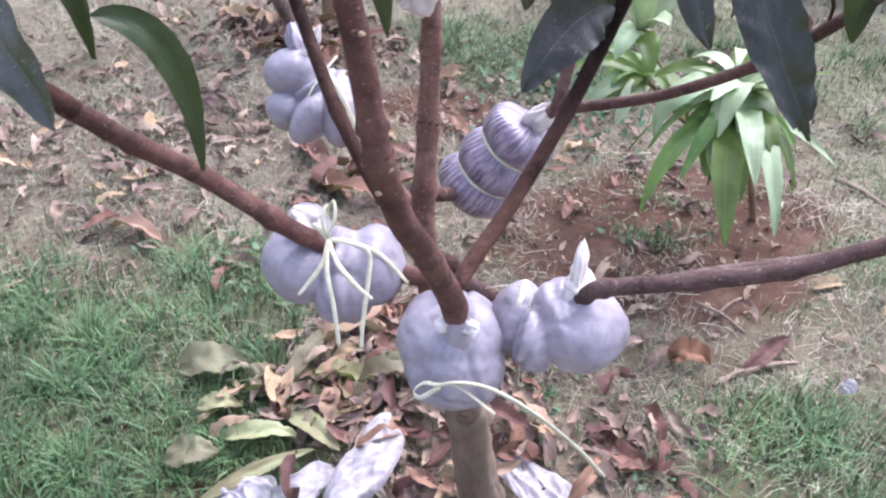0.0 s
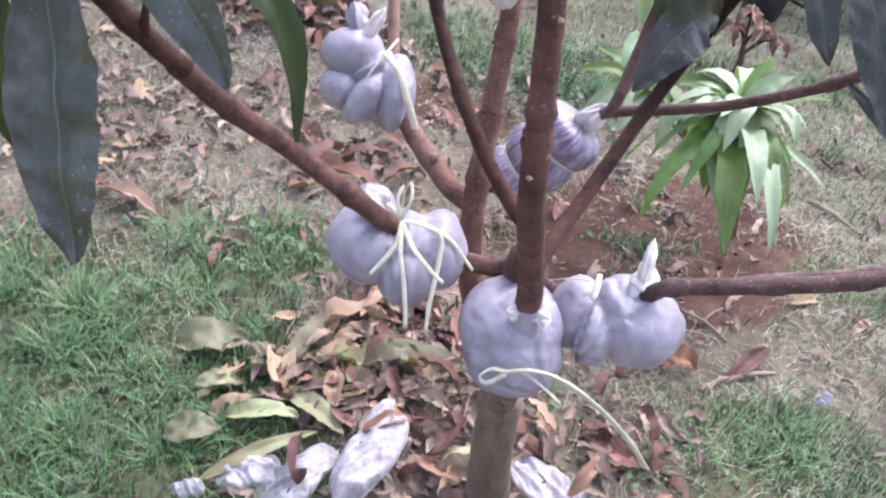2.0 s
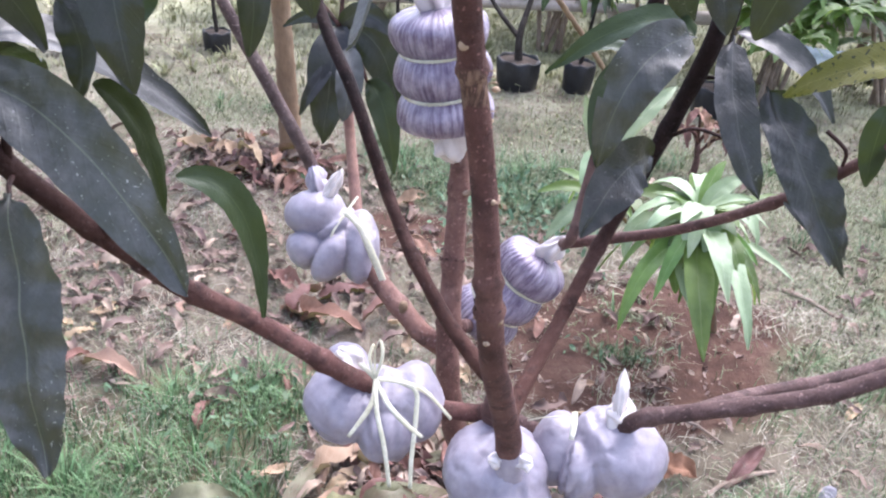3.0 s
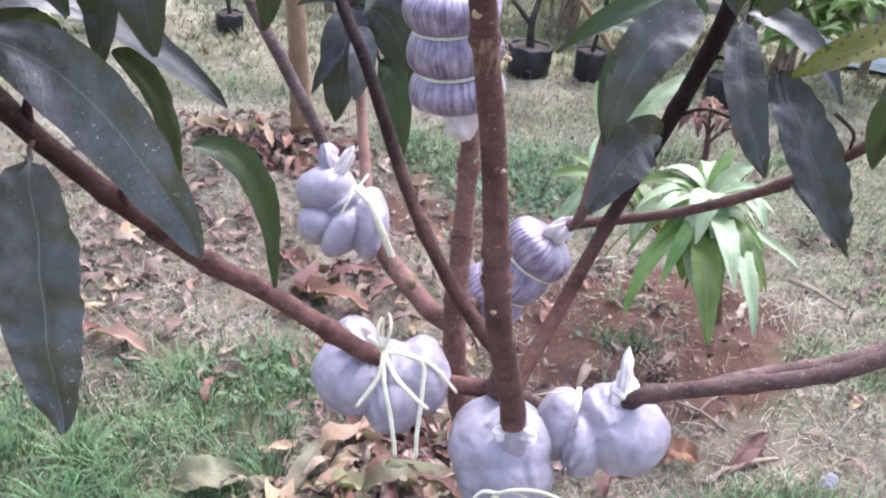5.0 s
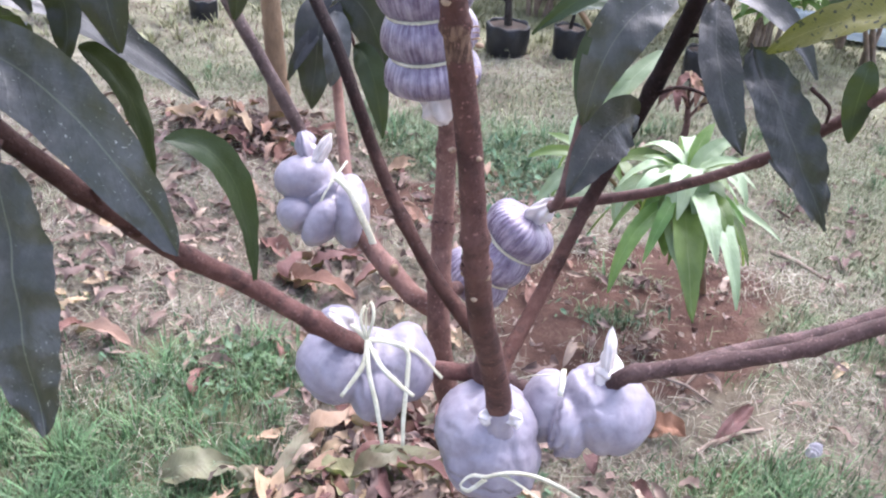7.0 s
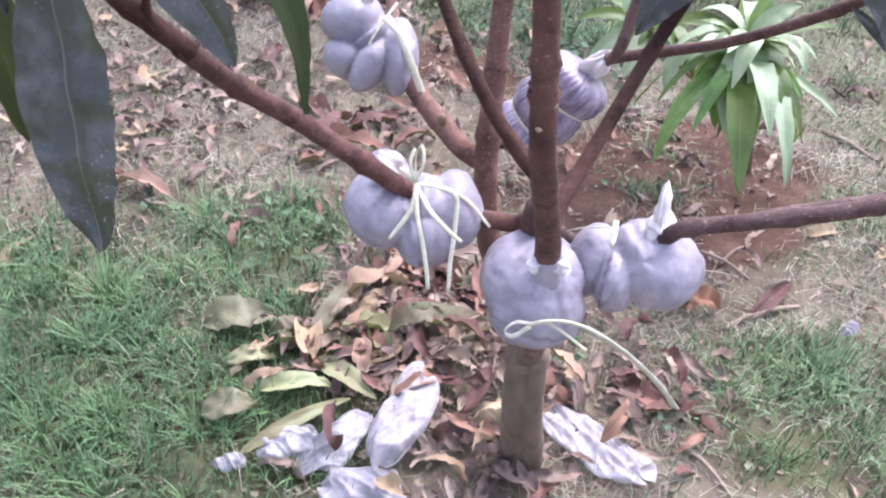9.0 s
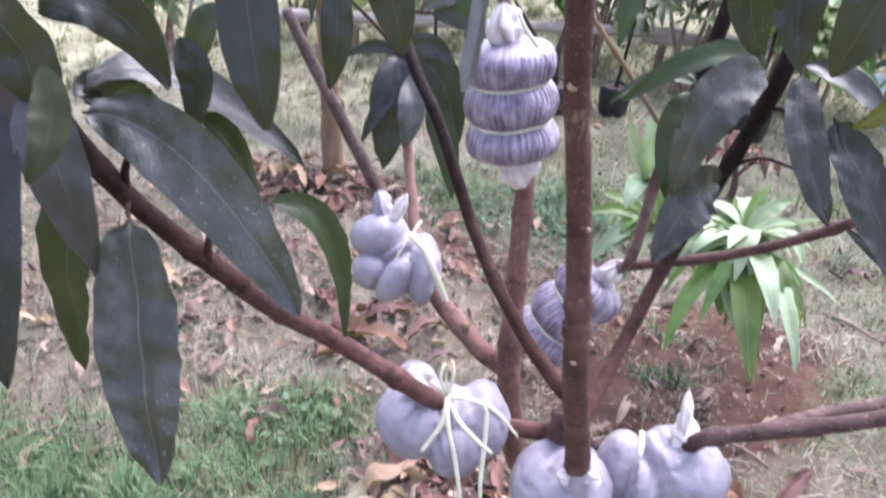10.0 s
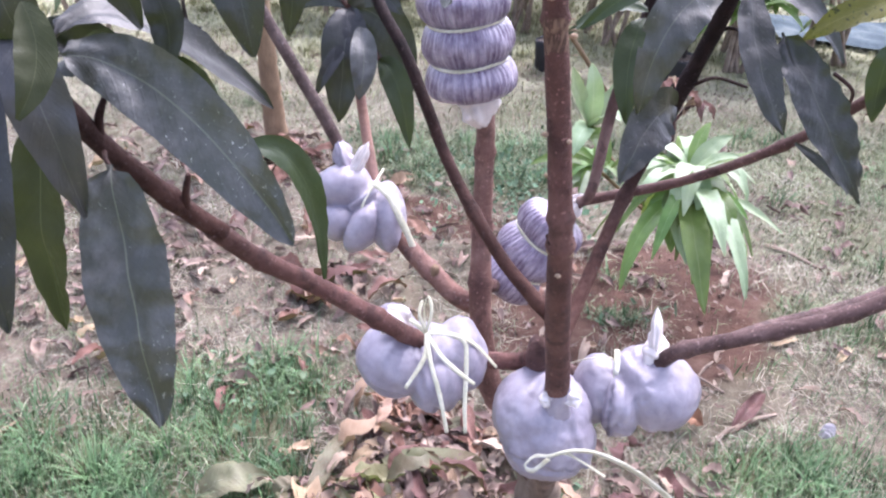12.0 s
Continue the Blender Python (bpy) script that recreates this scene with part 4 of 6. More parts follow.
tree_leaf(left, M_LEAF_DUST_SHEEN, (-0.335, 0.480, 0.905), (-0.278, 0.500, 0.905), (-0.194, 0.452, 0.806), 0.046, 1, face=(-0.3, -0.66, 0.62), full=0.5, broad=1.0, rows=40, cols=10, quilt=0.035)
tree_leaf(left, M_LEAF_GREEN, (-0.264, 0.600, 0.802), (-0.215, 0.642, 0.796), (-0.211, 0.629, 0.667), 0.027, 2, face=(0.75, -0.5, 0.4))
tree_leaf(left, M_LEAF_GREEN, (-0.315, 0.593, 0.867), (-0.289, 0.622, 0.847), (-0.288, 0.626, 0.753), 0.025, 3, face=(0.8, -0.35, 0.4))
tree_leaf(left, M_LEAF, (-0.363, 0.529, 0.898), (-0.338, 0.575, 0.939), (-0.252, 0.641, 0.818), 0.036, 4, face=(0, -0.5, 0.85), broad=1.15, full=0.55, rows=26, cols=8)
tree_leaf(left, M_LEAF, (-0.353, 0.482, 0.959), (-0.319, 0.504, 0.988), (-0.302, 0.526, 0.910), 0.034, 5, face=(0.2, -0.85, 0.4))
tree_leaf(left, M_LEAF, (-0.369, 0.452, 0.977), (-0.334, 0.434, 0.961), (-0.335, 0.453, 0.909), 0.042, 6, face=(0.15, -0.98, -0.1))
tree_leaf(left, M_LEAF, (-0.362, 0.527, 0.892), (-0.365, 0.572, 0.890), (-0.360, 0.609, 0.856), 0.05, 7, face=(0.1, -0.95, 0.2))
tree_leaf(left, M_LEAF_GREEN, (-0.339, 0.702, 0.920), (-0.358, 0.692, 0.909), (-0.365, 0.698, 0.859), 0.030, 8, face=UPF)
tree_leaf(left, M_LEAF_OLIVE, (-0.318, 0.425, 0.950), (-0.296, 0.405, 0.930), (-0.312, 0.390, 0.902), 0.020, 9, face=(0.3, -0.9, 0.1))
tree_leaf(left, M_LEAF_SHEEN, (-0.345, 0.452, 0.925), (-0.318, 0.418, 0.915), (-0.316, 0.443, 0.819), 0.034, 10, face=(0.1, -0.6, 0.8), rows=24, cols=8)
tree_leaf(dark, M_LEAF, (-0.275, 0.800, 0.938), (-0.258, 0.775, 0.892), (-0.271, 0.780, 0.836), 0.030, 37, face=(0.2, -0.9, 0.3))
tree_leaf(left, M_LEAF, (-0.361, 0.441, 0.920), (-0.351, 0.390, 0.876), (-0.336, 0.377, 0.780), 0.042, 11, face=(0.3, -0.95, -0.05))
tree_leaf(left, M_LEAF_OLIVE, (-0.405, 0.578, 0.826), (-0.419, 0.548, 0.755), (-0.412, 0.556, 0.645), 0.046, 12, face=(-0.2, -0.95, -0.1), rows=22, cols=8)
tree_leaf(left, M_LEAF_GREEN, (-0.357, 0.390, 0.816), (-0.353, 0.377, 0.795), (-0.350, 0.384, 0.764), 0.018, 13, face=(-0.2, -0.9, 0.2))
tree_leaf(left, M_LEAF, (-0.401, 0.536, 0.911), (-0.432, 0.529, 0.959), (-0.452, 0.519, 0.887), 0.06, 14, face=(0.2, -0.98, -0.2))
tree_leaf(left, M_LEAF_BRONZE, (-0.390, 0.503, 0.941), (-0.366, 0.443, 0.934), (-0.355, 0.427, 0.877), 0.046, 15, face=(0.3, -0.95, -0.2))
tree_leaf(left, M_LEAF, (-0.310, 0.558, 0.933), (-0.288, 0.553, 0.913), (-0.298, 0.544, 0.873), 0.024, 16, face=UPF)
tree_leaf(dark, M_LEAF, (-0.231, 0.476, 1.015), (-0.217, 0.441, 0.974), (-0.209, 0.445, 0.924), 0.032, 17, face=(0.1, -0.9, 0.3))
tree_leaf(dark, M_LEAF_GREEN, (-0.287, 0.624, 0.986), (-0.271, 0.602, 0.952), (-0.276, 0.591, 0.911), 0.034, 18, face=UPF)
tree_leaf(dark, M_LEAF, (-0.202, 0.644, 0.990), (-0.187, 0.642, 0.964), (-0.178, 0.653, 0.913), 0.034, 19, face=UPF)
tree_leaf(front, M_LEAF, (-0.118, 0.600, 1.010), (-0.1095, 0.498, 0.945), (-0.107, 0.449, 0.959), 0.022, 20, face=(-0.85, -0.2, 0.5), wave=0.04)
tree_leaf(lead, M_LEAF_GREEN, (-0.163, 0.829, 0.979), (-0.152, 0.805, 0.944), (-0.155, 0.799, 0.909), 0.022, 21, face=UPF)
tree_leaf(front, M_LEAF_GREEN, (-0.015, 0.726, 0.998), (-0.014, 0.703, 0.971), (-0.020, 0.696, 0.928), 0.020, 22, face=(-0.4, -0.8, 0.3))
tree_leaf(east, M_LEAF_DUST_SHEEN, (0.087, 0.673, 0.929), (0.036, 0.625, 0.932), (0.033, 0.628, 0.841), 0.040, 23, face=(0.1, -0.85, 0.45), rows=26, cols=8, bite=lambda v, u: 0.6 < v < 0.66 and u > 0.85)
tree_leaf(east, M_LEAF, (0.090, 0.740, 0.810), (0.062, 0.705, 0.824), (0.035, 0.662, 0.766), 0.047, 24, face=(0.1, -0.95, 0.2))
tree_leaf(east, M_LEAF_GREEN, (0.090, 0.693, 0.925), (0.063, 0.745, 0.942), (-0.005, 0.743, 0.872), 0.026, 25, face=(0, -0.65, 0.75))
tree_leaf(east, M_LEAF_GREEN, (0.067, 0.832, 0.870), (0.033, 0.858, 0.878), (-0.006, 0.867, 0.829), 0.022, 26, face=(0, -0.4, 0.9))
tree_leaf(east, M_LEAF_GREEN, (0.058, 0.795, 0.873), (0.038, 0.770, 0.846), (0.050, 0.747, 0.786), 0.029, 27, face=(-0.3, -0.8, 0.3))
tree_leaf(east, M_LEAF, (0.121, 0.711, 0.924), (0.118, 0.656, 0.878), (0.154, 0.648, 0.826), 0.031, 28, face=(0.1, -0.75, 0.6), rows=24, cols=8)
tree_leaf(east, M_LEAF, (0.156, 0.715, 0.889), (0.192, 0.676, 0.837), (0.243, 0.669, 0.758), 0.045, 29, face=(0.1, -0.75, 0.6), rows=40, cols=10, quilt=0.055, bite=lambda v, u: v > 0.93 - 0.05 * math.sin(u * 9))
tree_leaf(east, M_LEAF, (0.127, 0.730, 0.922), (0.171, 0.719, 0.929), (0.211, 0.711, 0.868), 0.025, 30, face=(0.2, -0.6, 0.7))
tree_leaf(east, M_LEAF_YELLOW, (0.205, 0.595, 0.948), (0.178, 0.615, 0.947), (0.153, 0.660, 0.899), 0.026, 31, face=(0, -0.75, 0.65))
tree_leaf(east, M_LEAF, (0.124, 0.588, 1.030), (0.112, 0.570, 1.004), (0.103, 0.586, 0.952), 0.038, 32, face=(-0.2, -0.85, 0.4))
tree_leaf(east, M_LEAF, (0.093, 0.664, 1.025), (0.080, 0.643, 0.988), (0.102, 0.649, 0.938), 0.034, 33, face=(-0.1, -0.9, 0.3))
tree_leaf(east, M_LEAF, (0.069, 0.711, 1.010), (0.061, 0.709, 0.975), (0.090, 0.714, 0.926), 0.035, 34, face=(-0.1, -0.9, 0.3))
tree_leaf(back, M_LEAF_GREEN, (0.258, 0.740, 0.879), (0.253, 0.734, 0.852), (0.263, 0.738, 0.810), 0.024, 35, face=(-0.2, -0.9, 0.3))
tree_leaf(back, M_LEAF, (0.220, 0.783, 0.767), (0.248, 0.745, 0.758), (0.253, 0.737, 0.746), 0.010, 36, face=(-0.2, -0.9, 0.3))
crown = (-0.272, 1.132, 0.775)
for i, (base, bend, tip, wide, material) in enumerate([
        (crown, (-0.268, 1.07, 0.745), (-0.278, 1.08, 0.630), 0.062, M_LEAF), ((-0.252, 1.105, 0.757), (-0.233, 1.05, 0.731), (-0.246, 1.05, 0.677), 0.036, M_LEAF_DUST_SHEEN),
        ((-0.270, 1.10, 0.735), (-0.288, 1.07, 0.722), (-0.307, 1.07, 0.670), 0.020, M_LEAF), ((-0.226, 1.10, 0.716), (-0.192, 1.07, 0.716), (-0.177, 1.06, 0.609), 0.037, M_LEAF_GREEN),
        (crown, (-0.202, 1.13, 0.785), (-0.185, 1.12, 0.655), 0.058, M_LEAF), (crown, (-0.232, 1.11, 0.822), (-0.195, 1.10, 0.777), 0.032, M_LEAF),
        (crown, (-0.31, 1.14, 0.795), (-0.350, 1.14, 0.762), 0.018, M_LEAF), ((-0.250, 1.16, 0.835), (-0.208, 1.17, 0.868), (-0.172, 1.17, 0.862), 0.028, M_LEAF_DUST_SHEEN),
        ((-0.240, 1.17, 0.826), (-0.200, 1.17, 0.840), (-0.163, 1.17, 0.803), 0.032, M_LEAF), ((-0.318, 1.20, 0.875), (-0.338, 1.19, 0.855), (-0.356, 1.20, 0.812), 0.040, M_LEAF_SHRUB),
        (crown, (-0.262, 1.10, 0.765), (-0.248, 1.09, 0.700), 0.030, M_LEAF)]):
    leaf_part(pink, material, base, bend, tip, wide, face=(0.05, -0.95, 0.3), seed=i + 50.0, rows=16, cols=6)
for points in ([crown, (-0.31, 1.15, 0.805), (-0.352, 1.16, 0.835)], [crown, (-0.273, 1.15, 0.81), (-0.277, 1.16, 0.845)], [crown, (-0.245, 1.12, 0.745), (-0.226, 1.10, 0.716)], [(-0.273, 1.15, 0.81), (-0.262, 1.16, 0.828), (-0.240, 1.17, 0.828)]):
    stem("petiole", points, [0.0034, 0.0028, 0.0022], M_BARK_DARK, pink, "thin dark leaf stalk", sides=7, step=0.006)


# ---- wrapped air layers ----
VIEW = Matrix.Rotation(radians(-36), 3, "X")


def lump_bag(name, lumps, parent, material, crease=0.012, seed=0, rough=0.05, neck=None, folds=()):
    """Film drawn round several lumps: each (centre, width, depth, height, roll) in metres and degrees."""
    bm = bmesh.new()
    bmesh.ops.create_icosphere(bm, subdivisions=5, radius=1)
    middle = sum((Vector(q[0]) for q in lumps), Vector()) / len(lumps)
    shapes = []
    for c, w, d, h, roll in lumps:
        m = (VIEW @ Matrix.Rotation(radians(roll), 3, "Y") @ Matrix.Diagonal((w / 2, d / 2, h / 2))).inverted()
        shapes.append((m, m @ (middle - Vector(c))))
    for v in bm.verts:
        way = v.co.normalized()
        reach = []
        for m, o in shapes:
            k = m @ way
            a, b, c = k.dot(k), 2 * k.dot(o), o.dot(o) - 1
            q = b * b - 4 * a * c
            if q > 0:
                reach.append((-b + math.sqrt(q)) / (2 * a))
        reach.sort()
        far = reach[-1]
        # a tied crease where two lumps meet
        if len(reach) > 1:
            far -= crease * math.exp(-((reach[-1] - reach[-2]) / 0.006) ** 2)
        p = way * 3
        far *= 1 + rough * noise.noise(p * 0.7 + Vector((seed, 0, 0))) + 0.15 * rough * noise.noise(p * 3 + Vector((0, seed, 0)))
        far += 0.0007 * (1 - abs(noise.noise(p * 2.2 + Vector((seed, seed, 0)))) * 3) + 0.0007 * (1 - abs(noise.noise(Vector((p.x * 4, p.y * 4, p.z * 0.8)) + Vector((seed, 0, seed)))) * 3)
        if neck is not None:
            to = (Vector(neck) - middle).normalized()
            near = max(0.0, way.dot(to) - 0.3) / 0.7
            turn = math.atan2(way.cross(to).dot(Vector((0.3, 0.8, 0.5))), way.dot(Vector((0.8, 0.1, -0.2))))
            far += 0.0025 * near * math.sin(turn * 14 + seed) - 0.01 * near ** 3
        # drawn-in folds: (across, place, depth, width, facing)
        for across, place, depth, width, facing in folds:
            k = way.dot(Vector(across).normalized()) - place + 0.03 * noise.noise(p * 1.5 + Vector((place * 9, seed, 0)))
            seen = min(1.0, max(0.0, 1.6 * way.dot(Vector(facing).normalized())))
            far += depth * seen * (0.45 * math.exp(-((k - 1.6 * width) / width) ** 2) - math.exp(-(k / width) ** 2))
        v.co = middle + way * far
    me = bpy.data.meshes.new(name)
    bm.to_mesh(me)
    bm.free()
    me.materials.append(material)
    me.polygons.foreach_set("use_smooth", [True] * len(me.polygons))
    return part(name, me, parent)


def ringed_bag(parent, foot, head, radius, lobes, material, pleats=44, seed=0, deep=0.2, wobble=0.0):
    """Film pleated round a stem and tied into rings between foot and head. Returns the tie places along the axis."""
    a, b = Vector(foot), Vector(head)
    axis = (b - a).normalized()
    s1 = axis.orthogonal().normalized()
    s2 = axis.cross(s1)
    rows, cols, verts, faces, uvs = lobes * 20, pleats * 5, [], [], []
    for i in range(rows + 1):
        t = i / rows
        lobe = abs(math.sin(math.pi * t * lobes)) ** 0.6
        end = min(1.0, min(t, 1 - t) * lobes / 0.5)
        dome = math.sqrt(max(0.0, 1 - (1 - end) ** 2.6))
        r0 = radius * max((1 - deep) + deep * lobe, 1 if end < 1 else 0) * (0.3 + 0.7 * dome)
        for j in range(cols):
            q = 2 * math.pi * j / cols
            n1 = noise.noise(Vector((math.cos(q) * 2 + seed, math.sin(q) * 2, t * 5)))
            fold = math.sin(pleats * q + 3 * n1 + 2 * math.sin(t * lobes * 6)) * 0.012 + 0.05 * n1
            r = r0 * (1 + fold) + wobble * math.sin(q + seed)
            verts.append(a + (b - a) * t + (s1 * math.cos(q) + s2 * math.sin(q)) * r)
            uvs.append((j / cols, t))
    for i in range(rows):
        for j in range(cols):
            k, m = i * cols + j, i * cols + (j + 1) % cols
            faces.append((k, m, m + cols, k + cols))
    faces += [tuple(range(cols))[::-1], tuple(range(rows * cols, (rows + 1) * cols))]
    part("bag", mesh_of("bag", verts, faces, material, uvs), parent)
    for i in range(1, lobes):
        c = a + (b - a) * (i / lobes)
        ring = [c + (s1 * math.cos(q) + s2 * math.sin(q)) * radius * (1 - deep + 0.045) + axis * 0.0012 * math.sin(3 * q) for q in np.linspace(0, 2 * math.pi, 33)]
        v, f = tube(ring, [0.0014, 0.0017, 0.0013], step=0.004, sides=8, flat=1.3)
        part("tie", mesh_of("tie", v, f, M_TWINE), parent, "pale yellow twine")


def twine(parent, points, wide=0.0018, name="tie"):
    v, f = tube(points, [wide * 0.62, wide * 0.72, wide * 0.56], step=0.004, sides=8, flat=0.32, rough=0.2)
    return part(name, mesh_of(name, v, f, M_TWINE), parent, "pale plastic twine")


def tuft(parent, base, tip, wide, material, seed=0, name="tail"):
    """Gathered end of a plastic bag: pleated, flaring, uneven."""
    a, b = Vector(base), Vector(tip)
    axis = (b - a).normalized()
    s1 = axis.orthogonal().normalized()
    s2 = axis.cross(s1)
    verts, faces, rows, cols = [], [], 14, 30
    for i in range(rows + 1):
        t = i / rows
        r0 = wide * (0.75 + 0.5 * math.sin(t * 2.6) - 0.85 * t ** 3)
        for j in range(cols):
            q = 2 * math.pi * j / cols
            n1 = noise.noise(Vector((math.cos(q) * 1.5 + seed, math.sin(q) * 1.5, t * 2.5 + seed)))
            r = r0 * (1 + 0.28 * math.sin(q * 6 + 4 * n1) + 0.5 * n1)
            verts.append(a + axis * (b - a).length * (t + 0.1 * n1 * t) + s1 * math.cos(q) * r + s2 * math.sin(q) * r * 0.7)
    for i in range(rows):
        for j in range(cols):
            k, m = i * cols + j, i * cols + (j + 1) % cols
            faces.append((k, m, m + cols, k + cols))
    faces += [tuple(range(cols))[::-1], tuple(range(rows * cols, (rows + 1) * cols))]
    return part(name, mesh_of(name, verts, faces, material), parent, "milky gathered plastic end")


GROUP = "air layers on the mango tree"
# front
c = (0.004, 0.669, 0.487)
bag = thing("air_layer", c, "round lilac plastic-wrapped air layer tied with twine round the shoot", "air layer", GROUP)
lump_bag("bag", [((0.001, 0.661, 0.506), 0.099, 0.096, 0.103, 0), ((0.008, 0.649, 0.487), 0.0955, 0.096, 0.088, 6)], bag, M_BAG, crease=0.001, seed=1, rough=0.04, neck=(0.003, 0.663, 0.557), folds=[((0.1, 0.35, 1), -0.50, 0.0075, 0.035, (0, -1, 0)), ((1, 0.1, 0.25), 0.5, 0.0022, 0.05, (0.4, -0.8, 0.2)), ((1, 0, -0.3), -0.28, 0.0015, 0.05, (0, -0.6, 0.8))])
stem("neck", [(0.012, 0.639, 0.521), (0.010, 0.636, 0.544), (0.008, 0.636, 0.562), (0.005, 0.636, 0.580)], [0.015, 0.0135, 0.0118, 0.0105], M_BAG, bag, "drawn-up plastic neck", sides=26, rough=0.16, step=0.003)
tuft(bag, (0.016, 0.631, 0.553), (0.030, 0.625, 0.559), 0.0062, M_CLEAR, 4)
tuft(bag, (0.002, 0.631, 0.553), (-0.009, 0.624, 0.556), 0.0058, M_CLEAR, 5)
twine(bag, [(0.005, 0.598, 0.507), (-0.010, 0.589, 0.498), (-0.017, 0.595, 0.498), (-0.009, 0.596, 0.510), (0.004, 0.594, 0.514), (0.021, 0.594, 0.518), (0.057, 0.586, 0.502)], 0.0034)
twine(bag, [(0.002, 0.593, 0.513), (0.025, 0.595, 0.522), (0.054, 0.600, 0.515), (0.094, 0.604, 0.490), (0.134, 0.611, 0.451), (0.163, 0.619, 0.412)], 0.0085)
# left
c = (-0.130, 0.711, 0.516)
bag = thing("air_layer", c, "wide two-lobed lilac plastic-wrapped air layer with loose twine ends", "air layer", GROUP)
lump_bag("bag", [((-0.148, 0.689, 0.538), 0.086, 0.086, 0.080, 12), ((-0.086, 0.704, 0.538), 0.054, 0.078, 0.080, -10), ((-0.109, 0.683, 0.522), 0.066, 0.08, 0.070, 0), ((-0.157, 0.716, 0.560), 0.045, 0.055, 0.045, 0), ((-0.127, 0.695, 0.540), 0.106, 0.078, 0.070, 0)], bag, M_BAG, crease=0.0022, seed=5, neck=(-0.146, 0.668, 0.597), folds=[((1, 0, 0.15), 0.3, 0.0045, 0.05, (0.2, -0.9, -0.1)), ((1, 0, 0.45), 0.08, 0.003, 0.05, (0.1, -0.8, -0.5)), ((0.5, 0, 1), -0.52, 0.0035, 0.05, (0.2, -0.8, -0.6)), ((1, 0, -0.1), 0.55, 0.0028, 0.045, (0.4, -0.9, 0))])
tuft(bag, (-0.142, 0.691, 0.575), (-0.161, 0.691, 0.597), 0.013, M_CLEAR, 7)
knot = (-0.121, 0.672, 0.586)
for points in ([knot, (-0.117, 0.681, 0.606), (-0.122, 0.690, 0.617), (-0.125, 0.682, 0.604), knot], [knot, (-0.129, 0.679, 0.602), (-0.127, 0.690, 0.611), (-0.124, 0.682, 0.600), knot], [knot, (-0.133, 0.678, 0.592), (-0.139, 0.682, 0.592)],
               [knot, (-0.120, 0.652, 0.572), (-0.136, 0.633, 0.547)], [knot, (-0.114, 0.648, 0.570), (-0.102, 0.631, 0.541), (-0.093, 0.617, 0.510)],
               [knot, (-0.105, 0.653, 0.575), (-0.084, 0.644, 0.561), (-0.070, 0.642, 0.552)], [knot, (-0.099, 0.674, 0.585), (-0.074, 0.684, 0.569), (-0.048, 0.687, 0.539)],
               [(-0.101, 0.674, 0.585), (-0.083, 0.674, 0.577), (-0.079, 0.658, 0.554), (-0.078, 0.641, 0.526), (-0.075, 0.626, 0.503)]):
    twine(bag, points, 0.0023 if points[-1] == knot else 0.0032)
# right
c = (0.101, 0.705, 0.511)
bag = thing("air_layer", c, "lumpy lilac plastic-wrapped air layer with an upright twisted end", "air layer", GROUP)
lump_bag("bag", [((0.111, 0.687, 0.531), 0.1, 0.09, 0.088, 4), ((0.060, 0.695, 0.515), 0.058, 0.078, 0.074, 0), ((0.081, 0.682, 0.518), 0.06, 0.082, 0.08, 10)], bag, M_BAG, crease=0.0055, seed=9, neck=(0.113, 0.673, 0.588), folds=[((1, 0, 0.08), -0.42, 0.0075, 0.032, (0, -1, 0)), ((1, 0, -0.25), -0.2, 0.0032, 0.05, (0, -0.9, -0.4)), ((0.35, 0.2, 1), -0.5, 0.0035, 0.05, (0.4, -0.9, -0.3)), ((1, 0, 0.5), 0.45, 0.002, 0.05, (0.4, -0.6, 0.6))])
tuft(bag, (0.118, 0.688, 0.570), (0.094, 0.690, 0.576), 0.0115, M_CLEAR, 11)
tuft(bag, (0.105, 0.685, 0.575), (0.1025, 0.701, 0.615), 0.0058, M_CLEAR, 12)
twine(bag, [(0.061, 0.657, 0.596), (0.060, 0.643, 0.594), (0.059, 0.632, 0.586)], 0.0042)
twine(bag, [(0.025, 0.693, 0.547), (0.042, 0.688, 0.559), (0.065, 0.684, 0.565), (0.067, 0.672, 0.551)], 0.003)
# upper left
c = (-0.224, 0.923, 0.583)
bag = thing("air_layer", c, "lilac air layer tied into four bulging lobes on a slanting branch", "air layer", GROUP)
lump_bag("bag", [((-0.241, 0.918, 0.611), 0.078, 0.076, 0.060, -8), ((-0.243, 0.899, 0.576), 0.060, 0.070, 0.050, 12), ((-0.212, 0.891, 0.581), 0.044, 0.066, 0.080, 30), ((-0.188, 0.908, 0.584), 0.046, 0.078, 0.090, -8), ((-0.215, 0.912, 0.595), 0.075, 0.07, 0.07, 0)], bag, M_BAG, seed=13, crease=0.0065, rough=0.03, folds=[((1, 0, 0.1), 0.66, 0.003, 0.05, (0.6, -0.8, 0))])
tuft(bag, (-0.238, 0.918, 0.632), (-0.252, 0.932, 0.668), 0.0105, M_BAG, 15, "neck")
tuft(bag, (-0.230, 0.909, 0.638), (-0.214, 0.919, 0.672), 0.0068, M_CLEAR, 16)
twine(bag, [(-0.204, 0.894, 0.634), (-0.184, 0.884, 0.622), (-0.166, 0.876, 0.592), (-0.152, 0.874, 0.562), (-0.143, 0.870, 0.535)], 0.0062)
twine(bag, [(-0.195, 0.920, 0.641), (-0.202, 0.903, 0.632), (-0.214, 0.882, 0.611), (-0.225, 0.866, 0.569)], 0.0025)
# back
c = (0.005, 0.952, 0.534)
bag = thing("air_layer", c, "purplish pleated air layer tied into rings on a rear branch", "air layer", GROUP)
